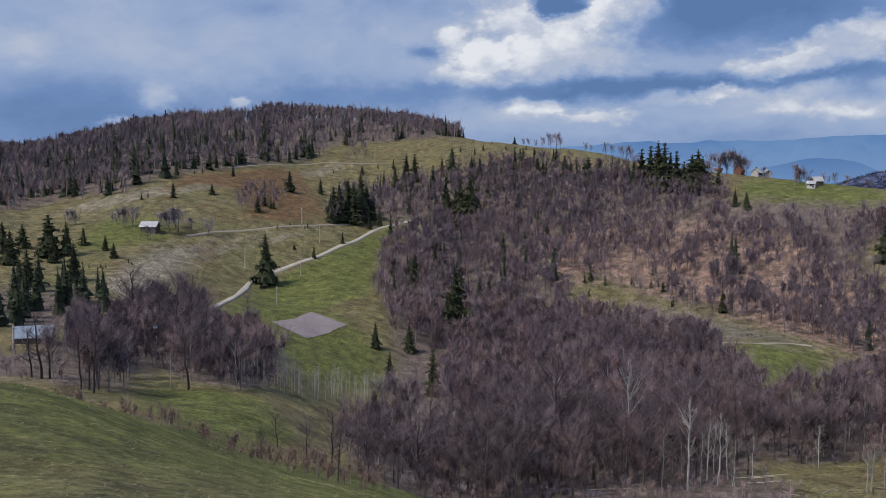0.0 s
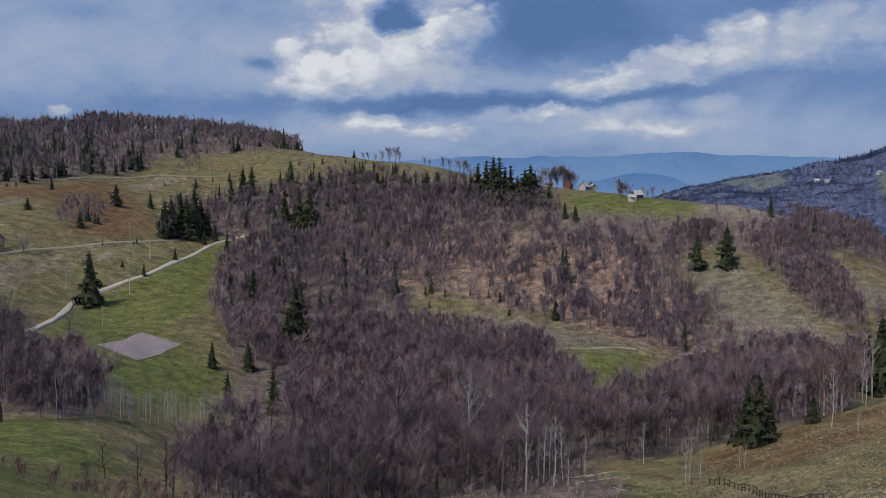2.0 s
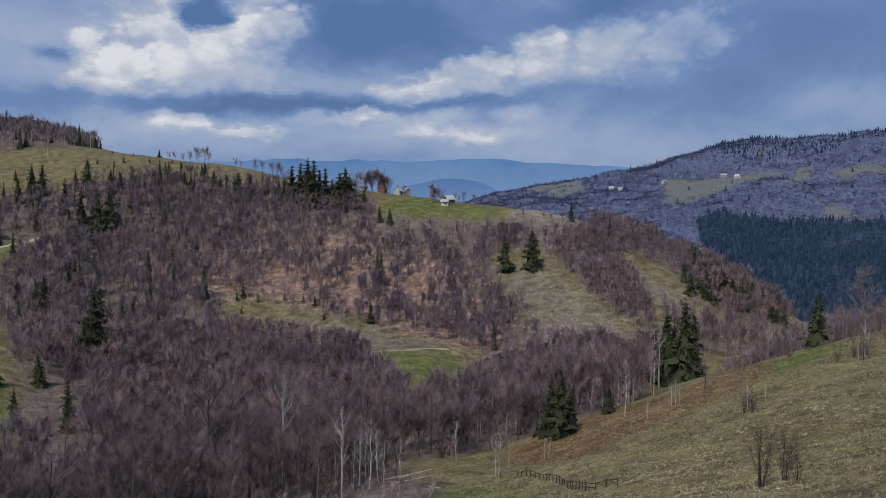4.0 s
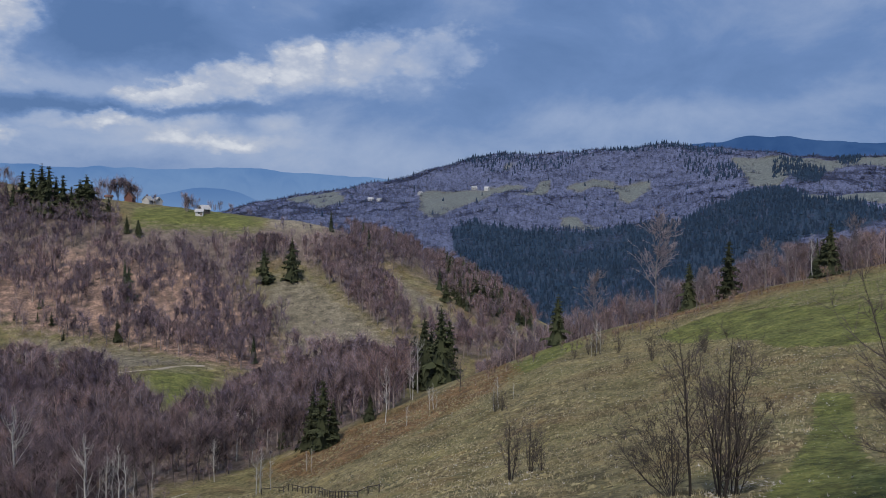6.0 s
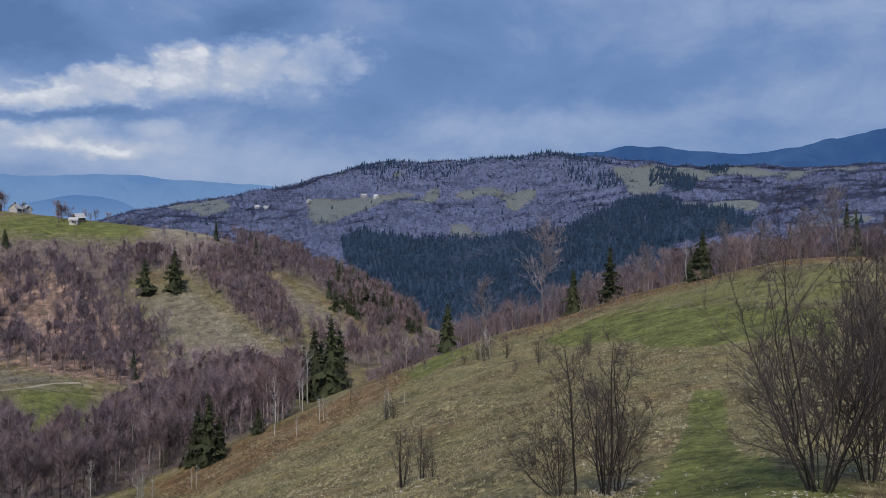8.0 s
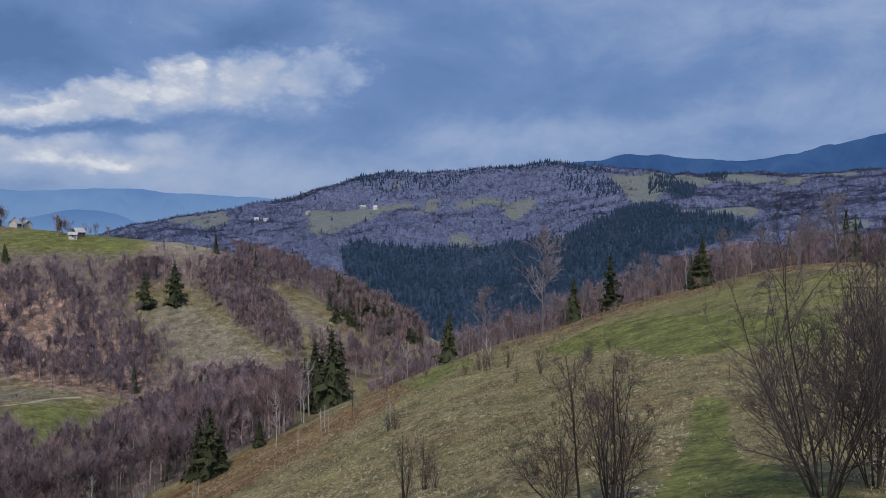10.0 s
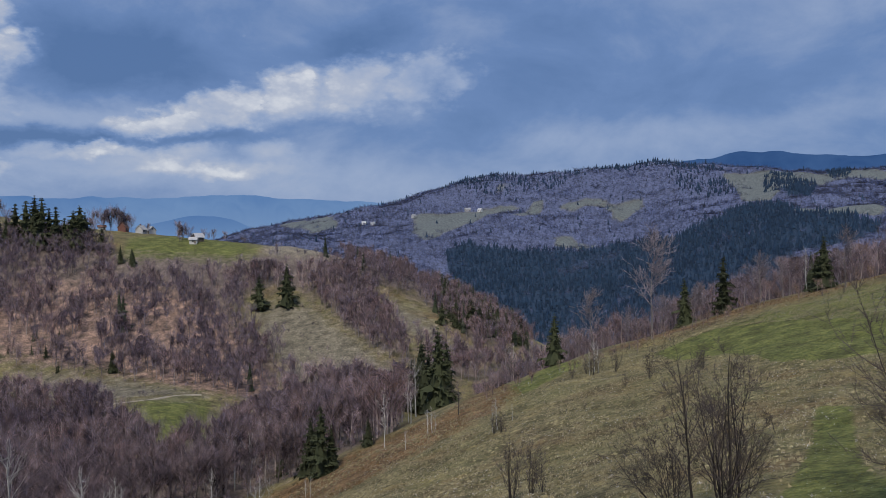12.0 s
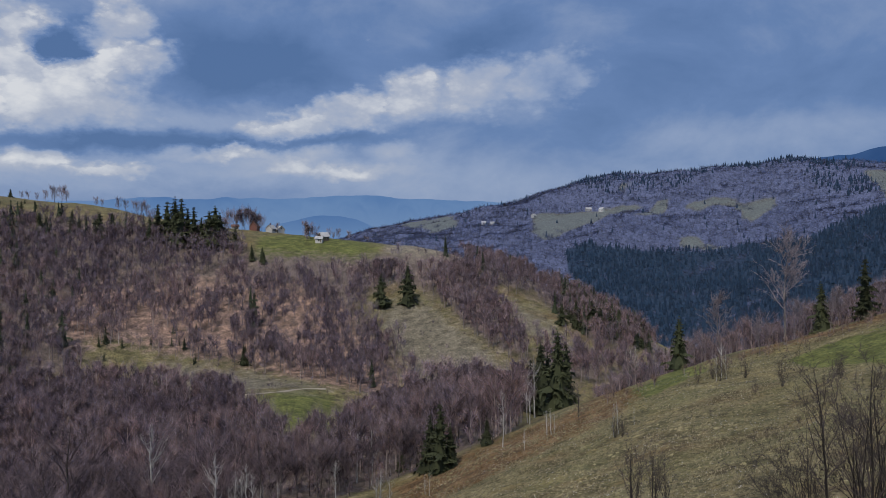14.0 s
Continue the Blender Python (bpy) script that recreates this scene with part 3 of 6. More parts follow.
LUSH_RIGHT = [(56, 158), (58, 165), (60.1, 170), (64.4, 158), (70.2, 134), (75, 128), (75, 108), (70.4, 111), (67.4, 111), (63.7, 116), (61.1, 137), (58, 143)]
PALE_LAWN = [(60.1, 172), (64.4, 177), (68.8, 179), (76, 168), (76, 131), (70.2, 134), (64.4, 158)]
LUSH_BROW = [(45.6, 156), (50.8, 191), (51.1, 164), (47.4, 144)]
LUSH_FRONT = [(61.9, 36), (62.4, 41), (64.5, 48), (65.8, 61), (66.3, 85), (68.3, 78), (68.5, 61), (69.2, 50), (73, 42), (76, 40), (76, 32)]
DRY_LEFT = [(-24, 264), (-21.2, 310), (-17.6, 345), (-13.5, 359), (-8.9, 387), (-12, 354), (-15.8, 343), (-17.7, 306), (-19.9, 271), (-22.4, 254)]
DRY_NOSE = [(28, 366), (31.6, 381), (34, 350), (37.2, 316), (38.2, 302), (38.1, 270), (32.4, 279), (30, 312)]
DRY_NOSE_B = [(36.4, 381), (39.2, 381), (41.2, 345), (43.2, 327), (42, 316), (39.6, 329), (37.6, 350)]
DRY_FOOT = [(12.1, 341), (15.7, 332), (19.4, 319), (24.4, 284), (27.6, 273), (24.4, 270), (19.4, 271), (14.6, 288)]
RUST_SLOPE = [(6.5, 405), (11.1, 430), (18.3, 424), (24.4, 402), (27.6, 357), (29.6, 323), (30.8, 284), (27.6, 277), (23.6, 284), (19, 321), (14.6, 336), (11.1, 350), (7.7, 345)]
RUST_EDGE = [(31.7, 120), (35, 116), (40.1, 124), (44, 133), (47, 146), (46.6, 156), (45.6, 175), (41.6, 149), (37.7, 152), (32, 144), (28.8, 143)]
RUST_HILL = [(-20.8, 400), (-17.6, 442), (-13.9, 472), (-10.4, 501), (-8.9, 448), (-10.5, 387), (-13.5, 389), (-14.2, 421), (-17.6, 421)]
RUST_GAP = [(-5.4, 424), (-1.8, 433), (1.8, 421), (4.6, 460), (2.6, 451), (-1.8, 442)]
ROAD = [(-17.7, 242), (-16.3, 256), (-14.7, 279), (-13.8, 302), (-13.4, 314), (-12.4, 325), (-10.5, 336), (-8.9, 347), (-7.3, 364), (-5.8, 384), (-4.2, 408), (-2.6, 419), (-1.4, 427)]
LANE_UPPER = [(-17.6, 347), (-15, 362), (-12, 374), (-8.9, 389), (-5.8, 410)]
LANE_FAR = [(3.4, 451), (4.2, 460), (4.8, 466), (5.4, 472)]
TRACK_VALLEY = [(19, 268), (21.1, 270), (23.2, 279), (24.9, 283)]
LANE_HILL = [(-14.8, 475), (-13.1, 488), (-11.3, 501), (-8.4, 522), (-5.8, 525), (-3.9, 529)]
LANE_BOTTOM = [(0.7, 113), (3.2, 118), (6, 116), (8.9, 116), (12, 113), (13.6, 113)]
VALLEY_GAP = [(20, 258), (26.4, 272), (26.5, 205), (25.5, 178), (22.4, 178), (21, 215)]
SPRUCE_GAP = [(-6.5, 160), (-6.5, 260), (-1.5, 262), (0.6, 240), (0.8, 205), (0.2, 160)]
COURT = [(-12.1, 252), (-9.3, 276), (-6.8, 267), (-9.7, 243)]
FENCE = [(25.5, 124), (28.6, 122), (29.8, 120), (31.4, 112), (32.8, 101), (34.6, 85), (36.8, 80), (38.6, 80)]
WOOD_KNOLL = [(-14.4, 408), (-13.9, 433), (-10.8, 448), (-11, 416), (-13, 387), (-14.3, 389)]
WOOD_FIELD = [(-6.9, 529), (-6.7, 569), (-5.3, 573), (-5.1, 532)]
WOOD_RIDGE = [(1.8, 475), (4.6, 505), (8.5, 525), (10.9, 508), (13.1, 501), (16.5, 472), (18.3, 460), (16.2, 454), (8.5, 478), (4.6, 460)]
DARK_GORGE = [(41.6, 1236), (43.2, 1309), (45.6, 1290), (48.8, 1295), (52.4, 1304), (53.8, 1349), (57.5, 1282), (58.7, 1338), (60.6, 1377), (63.2, 1497), (64.3, 1419), (66.2, 1295), (68.7, 1088), (70, 1023), (69.8, 936), (68.4, 922), (65.1, 954), (64, 560), (60, 520), (55, 520), (50, 500), (46, 560)]
DARK_CREST_A = [(41, 1960), (43.2, 1980), (45.5, 1960), (47.9, 1853), (49.5, 1872), (51.9, 1864), (49.5, 1776), (45.5, 1714), (43.2, 1745)]
DARK_CREST_B = [(50, 2000), (57, 2030), (60.5, 1892), (61.8, 1560), (59.8, 1573), (58, 1661), (57, 1850), (53.5, 1860)]
DARK_FIELD = [(63.2, 1802), (65.1, 1817), (66.5, 1720), (66, 1416), (64.7, 1497), (63.2, 1627)]
DARK_TOP = [(66.9, 1880), (67.1, 2005), (68.3, 1965), (68.4, 1839), (67.6, 1771)]
FIELD_A = [(30.2, 1864), (31.6, 1960), (33.9, 1842), (34.1, 1614), (32.4, 1625)]
FIELD_B = [(39.6, 1614), (42.4, 1613), (45, 1637), (46.4, 1664), (48.1, 1654), (46.4, 1626), (44.8, 1513), (43.2, 1462), (42, 1403), (40.3, 1306), (39.5, 1397)]
FIELD_C = [(46.4, 1511), (48, 1669), (48.7, 1683), (48.6, 1633), (47.5, 1538)]
FIELD_D = [(49.5, 1625), (51.7, 1681), (55.5, 1639), (55.7, 1605), (54.4, 1520), (53.8, 1510), (52.7, 1645), (50.8, 1597)]
FIELD_E = [(49, 1370), (50.4, 1396), (52.4, 1324), (51.2, 1324), (49.6, 1349)]
FIELD_F = [(60.7, 1809), (63.2, 1842), (66.5, 1883), (72.1, 1855), (76, 1993), (76.1, 1880), (72.2, 1687), (69.7, 1783), (66.9, 1740), (63.6, 1491), (61.9, 1515), (61.5, 1645)]
FIELD_H = [(45.1, 1734), (46.2, 1803), (46.6, 1826), (46.4, 1792), (45.6, 1731)]
FIELD_G = [(73.2, 921), (76.1, 985), (76.9, 969), (74.8, 879)]
FIELD_I = [(64.7, 1360), (70.5, 1207), (70.1, 1113), (66.9, 1104)]
GORGE_SPUR = [(49.4, 1210), (52, 1243), (53.8, 1277), (53.6, 1206), (51.6, 1188), (49.6, 1152)]
SPRUCE_A = [
    (-12.4, 316, 19.5), (-4.8, 252, 8.5), (-3.8, 214, 10.1), (-0.7, 215, 13.2), (-2.4, 259, 9.4), (-18.4, 397, 7.8), (-10.7, 442, 11.1), (-8.6, 457, 8.9),
    (-15.9, 410, 5.7), (-12.9, 392, 8.2), (-14.5, 454, 6.3), (-24.0, 329, 6.9), (-22.2, 310, 5.6), (-22.7, 321, 5.8), (-25.0, 316, 12.4), (-24.6, 281, 12.2),
    (-26.0, 316, 15.5), (-27.3, 273, 11.5), (-27.5, 327, 9.1), (-28.2, 306, 11.8), (-28.6, 321, 11.2), (-25.8, 308, 9.7), (-9.1, 345, 5.3), (-7.1, 369, 5.7),
    (-5.2, 402, 7.3), (-4.5, 410, 8.6), (-5.7, 508, 5.7), (-3.5, 515, 6.5), (5.0, 596, 5.8), (3.4, 498, 7.7), (20.5, 433, 8.5), (19.2, 325, 8.6),
]
SPRUCE_B = [
    (-9.5, 384, 2.7), (-10.4, 354, 2.5), (0.9, 283, 25.7), (0.3, 277, 17.4), (3.3, 327, 11.4), (13.6, 275, 10.0), (-2.0, 325, 17.0), (1.2, 421, 23.6),
    (3.9, 321, 10.1), (28.7, 369, 15.5), (30.6, 371, 19.2), (19.3, 325, 7.7), (32.8, 141, 12.3), (32.1, 146, 10.2), (33.5, 142, 8.0),
    (36.1, 151, 5.3), (18.8, 228, 8.3), (14.0, 279, 10.7), (13.7, 292, 8.2), (28.4, 341, 5.7), (20.6, 430, 7.2), (24.4, 381, 6.4), (19.8, 436, 9.1),
    (30.0, 157, 4.4), (39.9, 239, 21.7), (41.1, 186, 19.5), (41.7, 261, 20.0), (39.2, 239, 15.9), (40.4, 242, 18.6), (41.4, 352, 9.8), (42.0, 366, 11.5),
]
SPRUCE_C = [
    (42.4, 352, 12.3), (42.9, 366, 10.8), (43.5, 357, 13.7), (44.1, 359, 12.0), (44.7, 359, 12.5), (45.3, 366, 14.1), (45.9, 374, 11.8), (46.4, 379, 13.2),
    (47.0, 384, 10.7), (41.6, 384, 8.0), (43.1, 394, 11.0), (44.3, 384, 12.1), (42.3, 397, 9.7), (58.1, 200, 11.2), (60.6, 192, 13.1), (49.3, 180, 11.5),
    (66.7, 191, 11.3), (66.3, 192, 8.0),
]
SPRUCE = SPRUCE_A + SPRUCE_B + SPRUCE_C
RIDGE_SPRUCE_A = [
    (13.7, 469, 21.6), (14.3, 466, 23.4), (14.8, 463, 25.9), (15.2, 460, 26.3), (15.6, 463, 19.4), (16.0, 457, 22.3), (17.0, 454, 20.3), (17.4, 454, 22.8),
    (17.7, 454, 19.0), (13.2, 475, 13.3), (10.9, 478, 16.7), (10.1, 485, 15.2), (6.6, 488, 15.3), (7.0, 491, 12.0), (16.5, 457, 16.0), (18.7, 451, 12.6),
    (0.6, 482, 20.2), (2.0, 482, 15.1), (2.6, 485, 11.9), (5.6, 515, 10.1), (7.9, 518, 10.9), (8.5, 498, 12.5), (8.9, 495, 10.4), (0.2, 424, 20.8),
    (1.9, 419, 26.3), (-7.3, 405, 19.8), (-7.7, 405, 17.0), (-6.7, 410, 21.5), (-6.3, 408, 19.9), (-5.8, 416, 24.7), (-7.9, 400, 14.0), (-5.0, 421, 11.8),
]
RIDGE_SPRUCE_B = [
    (-5.4, 421, 17.7), (-2.6, 485, 18.6), (-2.0, 488, 17.1), (-3.4, 478, 13.4), (1.1, 600, 7.5), (1.4, 600, 5.9), (0.8, 654, 9.1),
]
RIDGE_SPRUCE = RIDGE_SPRUCE_A + RIDGE_SPRUCE_B
BIRCH_A = [
    (26.9, 153, 9.6), (27.9, 150, 11.0), (25.4, 138, 7.2), (28.5, 124, 6.9), (28.2, 123, 6.0), (-15.4, 164, 8.2), (-15.0, 165, 8.7), (-14.5, 147, 9.2),
    (-17.0, 167, 8.2), (-21.5, 149, 7.8), (-14.1, 148, 6.2), (0.7, 219, 12.3), (13.2, 125, 18.4), (16.8, 125, 10.5), (19.2, 123, 11.2), (18.5, 127, 9.8),
    (19.8, 128, 8.9), (1.9, 118, 5.8), (-18.8, 142, 7.0), (7.6, 152, 6.4), (20.3, 122, 7.7), (37.2, 142, 10.4), (39.1, 156, 6.5), (39.5, 231, 17.8),
    (39.0, 164, 10.9), (31.7, 128, 3.6), (32.0, 126, 4.0), (25.4, 139, 7.3), (28.6, 127, 5.3), (29.2, 124, 6.5), (40.3, 140, 4.4), (40.6, 137, 4.6),
]
BIRCH_B = [
    (17.2, 120, 14.2), (19.0, 126, 9.4), (18.1, 124, 8.8), (21.4, 130, 6.8), (15.5, 120, 9.1),
    (40.8, 136, 3.8), (38.7, 130, 3.6), (45.2, 121, 4.7), (44.9, 120, 4.2), (46.3, 124, 2.6), (46.4, 319, 12.2), (45.8, 316, 10.6), (46.1, 319, 11.1),
    (52.0, 152, 6.4), (52.3, 149, 5.2), (51.7, 149, 4.7), (65.7, 200, 10.1),
]
BIRCH = BIRCH_A + BIRCH_B
TALL_BARE_A = [
    (-13.6, 225, 12.6), (8.3, 117, 20.5), (7.0, 117, 16.4), (8.9, 121, 15.2), (3.6, 123, 12.9), (-1.8, 106, 10.4), (2.8, 127, 10.6), (-7.5, 78, 6.0),
    (-9.7, 93, 6.5), (-7.9, 90, 7.5), (-11.8, 108, 4.5), (-24.0, 134, 13.1), (-23.7, 130, 10.9), (-24.4, 133, 10.2), (-26.8, 143, 11.0), (-26.2, 143, 9.0),
    (-27.3, 144, 8.1), (-17.8, 143, 11.0), (-17.3, 187, 19.6), (-17.6, 186, 16.9), (-18.5, 183, 17.9), (-16.7, 188, 15.8), (-21.0, 211, 17.7), (-21.5, 211, 14.7),
    (-19.6, 207, 15.9), (15.5, 125, 12.3), (17.8, 128, 10.7), (21.0, 132, 10.2), (12.8, 119, 13.3), (10.8, 123, 10.3), (5.6, 124, 13.8), (-3.4, 101, 7.7),
]
TALL_BARE_B = [
    (-5.4, 93, 6.5), (0.7, 117, 10.6), (34.9, 168, 10.6), (34.1, 169, 9.5), (36.5, 150, 7.3), (33.3, 178, 11.2), (31.6, 188, 10.5), (18.8, 144, 15.1),
    (19.4, 140, 10.8), (20.5, 138, 13.5), (17.1, 151, 13.7), (13.1, 156, 16.4), (15.6, 156, 12.0), (9.6, 164, 13.7), (24.4, 141, 11.8), (23.6, 146, 11.2),
    (30.0, 164, 10.3), (42.5, 148, 6.2), (55.9, 178, 21.8), (51.9, 175, 13.4), (58.6, 182, 8.9), (62.9, 188, 10.5), (67.9, 180, 11.3), (70.7, 175, 9.8),
    (59.1, 204, 8.5), (54.4, 171, 7.2), (56.8, 204, 8.5), (64.3, 196, 8.2), (72.7, 168, 11.7), (74.9, 166, 14.5),
]
TALL_BARE = TALL_BARE_A + TALL_BARE_B
BUSH = [
    (75.8, 97, 11.2), (77.1, 88, 12.9), (78.5, 86, 13.8), (76.9, 109, 9.9), (79.4, 89, 13.6), (46.2, 64, 5.8), (48.3, 65, 3.6), (47.6, 65.5, 4.8), (55.8, 128, 5.3),
    (59.2, 124, 4.0), (51.9, 148, 4.7), (52.3, 149, 4.2), (51.5, 152, 4.0), (53.5, 147, 4.6), (50.5, 150, 3.1), (45.5, 118, 3.7), (45.0, 119, 3.3),
    (51.3, 115, 1.6), (54.1, 127, 2.7), (-12.9, 99, 3.8),
]
THICKET = [
    (57.2, 41.0, 5.4), (60.4, 41.4, 8.3), (61.1, 42.6, 7.6),
]
FRONT_TREE = [
    (74.0, 38.4, 12.0), (76.9, 41.0, 10.6),
]
RIDGE_BARE_A = [
    (5.6, 604, 5.1), (6.0, 604, 5.9), (6.5, 600, 5.9), (7.0, 573, 8.0), (7.5, 569, 11.1), (7.9, 608, 12.7), (8.2, 592, 9.1), (9.9, 577, 6.4),
    (10.3, 580, 5.7), (11.3, 550, 8.5), (11.7, 550, 7.7), (12.4, 550, 9.2), (12.7, 550, 10.0), (13.0, 536, 8.2), (19.2, 511, 12.1), (19.7, 508, 13.5),
    (20.1, 508, 12.1), (20.5, 518, 10.9), (18.7, 511, 10.7), (23.7, 475, 10.6), (24.1, 475, 8.0), (25.4, 498, 4.9), (23.5, 469, 6.6), (21.5, 511, 6.4),
    (18.2, 478, 10.0), (17.8, 472, 10.6), (30.0, 433, 7.9), (31.4, 433, 4.2), (31.9, 433, 3.6), (29.5, 433, 3.6), (27.8, 472, 3.3), (32.6, 439, 3.7),
]
RIDGE_BARE_B = [
    (33.6, 445, 3.7), (23.5, 482, 10.8), (23.8, 475, 8.6), (24.3, 469, 5.2), (25.1, 482, 6.7), (25.7, 475, 7.3), (26.5, 501, 6.3), (27.6, 475, 4.0),
    (18.1, 495, 13.1), (18.8, 508, 12.8), (19.3, 508, 14.2), (19.8, 508, 14.9), (20.2, 508, 10.6),
]
RIDGE_BARE = RIDGE_BARE_A + RIDGE_BARE_B
JUNIPER_A = [
    (-6.6, 588, 3.3), (-5.7, 584, 4.1), (-4.9, 588, 3.7), (3.2, 505, 4.9), (3.8, 511, 4.3), (4.8, 522, 4.4), (2.8, 532, 4.5), (2.2, 525, 5.1),
    (4.4, 539, 3.4), (5.8, 547, 3.8), (6.4, 536, 4.5), (7.0, 532, 4.5), (1.2, 532, 3.7), (2.1, 569, 2.8), (3.4, 558, 2.7), (8.5, 525, 4.4),
    (9.3, 518, 5.1), (10.9, 508, 5.7), (12.0, 495, 6.2), (-5.7, 505, 3.5), (-4.6, 518, 3.3), (-7.7, 505, 3.2), (-17.0, 448, 2.5), (-16.5, 451, 3.8),
    (-15.9, 416, 4.1), (-20.4, 392, 3.3), (-20.0, 397, 2.8), (-12.0, 402, 6.2), (-12.4, 405, 7.4), (-11.8, 402, 5.1), (-9.7, 381, 2.1), (-10.5, 354, 2.0),
]
JUNIPER_B = [
    (14.5, 350, 3.9), (15.3, 347, 5.3), (13.2, 353, 3.5), (10.0, 351, 4.9), (16.1, 363, 3.0), (14.8, 364, 3.6), (17.5, 337, 2.8), (16.7, 350, 2.9),
    (10.3, 339, 3.3), (8.1, 306, 3.0), (27.1, 355, 3.5), (15.9, 331, 2.8), (13.7, 322, 3.1),
    (-11.6, 374, 1.8), (-10.7, 381, 1.9), (-23.0, 300, 2.1), (-22.7, 300, 1.7), (-23.7, 300, 1.5), (-21.3, 306, 1.7), (-21.1, 304, 1.7), (-4.2, 379, 5.8),
    (-3.8, 384, 4.3), (10.4, 354, 7.4), (11.4, 350, 4.9), (15.0, 350, 3.4), (15.3, 350, 3.9), (15.6, 350, 2.9), (14.6, 362, 4.5), (16.0, 332, 3.7),
]
JUNIPER = JUNIPER_A + JUNIPER_B
ORCHARD = [
    (-18.7, 347, 9.2), (-18.1, 350, 10.3), (-21.0, 352, 8.9), (-16.2, 354, 7.4), (-22.0, 357, 6.5), (-21.5, 352, 7.9), (-18.3, 354, 8.9), (-17.3, 354, 5.9),
    (-19.9, 336, 5.6), (-19.2, 350, 7.3), (-24.9, 364, 7.1), (-24.4, 364, 6.6),
]
POLE = [
    (-13.8, 329, 8.3), (-11.7, 283, 6.7), (-10.0, 327, 7.8), (-8.7, 364, 8.1), (-14.6, 218, 6.7), (-9.9, 387, 8.1), (-4.8, 529, 9.6), (-1.7, 554, 6.2),
    (-28.2, 182, 5.9), (-25.3, 195, 6.0), (0.8, 584, 9.0), (13.8, 264, 11.1),
]
HOUSE = [
    (-19.9, 347, 3.9), (-27.0, 195, 3.5), (-20.2, 221, 2.8), (20.0, 508, 5.7), (21.1, 505, 4.9), (21.7, 515, 4.7), (24.4, 463, 4.5), (24.7, 469, 5.9),
    (18.7, 511, 3.6),
]
FARHOUSE = [
    (43.3, 1631, 8.0), (44.2, 1620, 5.7), (39.5, 1598, 6.7), (36.0, 1577, 5.5), (36.6, 1546, 5.4),
]
LOGS = [
    (22.4, 126, 6.7, 0, 0.09), (22.1, 129, 3.6, -8, 0.09), (26.1, 124, 3.7, 38, 0.09), (4.2, 133, 7.7, 50, 0.09), (12.0, 117, 6.5, -19, 0.09), (22.0, 130, 7.8, -9, 0.09), (23.8, 119, 2.7, -60, 0.09), (24.0, 154, 4.1, 24, 0.09),
]

# ---------------------------------------------------------------- mesh helpers
def mesh_of(name, verts, tris, materials, index=None, attributes=None, smooth=False):
    verts, tris = np.asarray(verts, np.float32), np.asarray(tris, np.int32)
    me = bpy.data.meshes.new(name)
    me.vertices.add(len(verts))
    me.vertices.foreach_set("co", verts.ravel())
    me.loops.add(tris.size)
    me.loops.foreach_set("vertex_index", tris.ravel())
    me.polygons.add(len(tris))
    me.polygons.foreach_set("loop_start", np.arange(len(tris), dtype=np.int32) * tris.shape[1])
    for m in materials:
        me.materials.append(m)
    if index is not None:
        me.polygons.foreach_set("material_index", np.asarray(index, np.int32))
    me.polygons.foreach_set("use_smooth", np.full(len(tris), smooth))
    me.update(calc_edges=True)
    for key, values in (attributes or {}).items():
        me.attributes.new(key, "FLOAT", "POINT").data.foreach_set("value", np.asarray(values, np.float32))
    return me


def at(az, r):
    return r * math.sin(radians(az)), r * math.cos(radians(az))


def z_at(x, y):
    return float(height(x, y)[0])


def grid_faces(rows, columns, closed=False):
    i, j = np.meshgrid(np.arange(rows - 1), np.arange(columns if closed else columns - 1), indexing="ij")
    a, b = i * columns + j, i * columns + (j + 1) % columns
    return np.stack([a, b, b + columns, a + columns], -1).reshape(-1, 4)


# ---------------------------------------------------------------- the ground, one sheet to the horizon
def cover(x, y, polygons, soft=6.0):
    """How much of a kind of ground lies at each point, with a frayed border."""
    jitter = np.clip(np.hypot(x, y) / 60, 0.4, 6.0)
    hits = np.zeros(x.shape)
    rng = np.random.default_rng(5)
    for _ in range(6):
        dx, dy = rng.normal(0, 1, 2) * soft * 0.5
        near = np.zeros(x.shape, bool)
        for polygon in polygons:
            near |= inside(x + dx * jitter * 0.5, y + dy * jitter * 0.5, polygon)
        hits += near
    return hits / 6


VALLEY_FRONT = [(2, 96), (24, 100), (25, 118), (20, 142), (10, 128), (2, 118)]


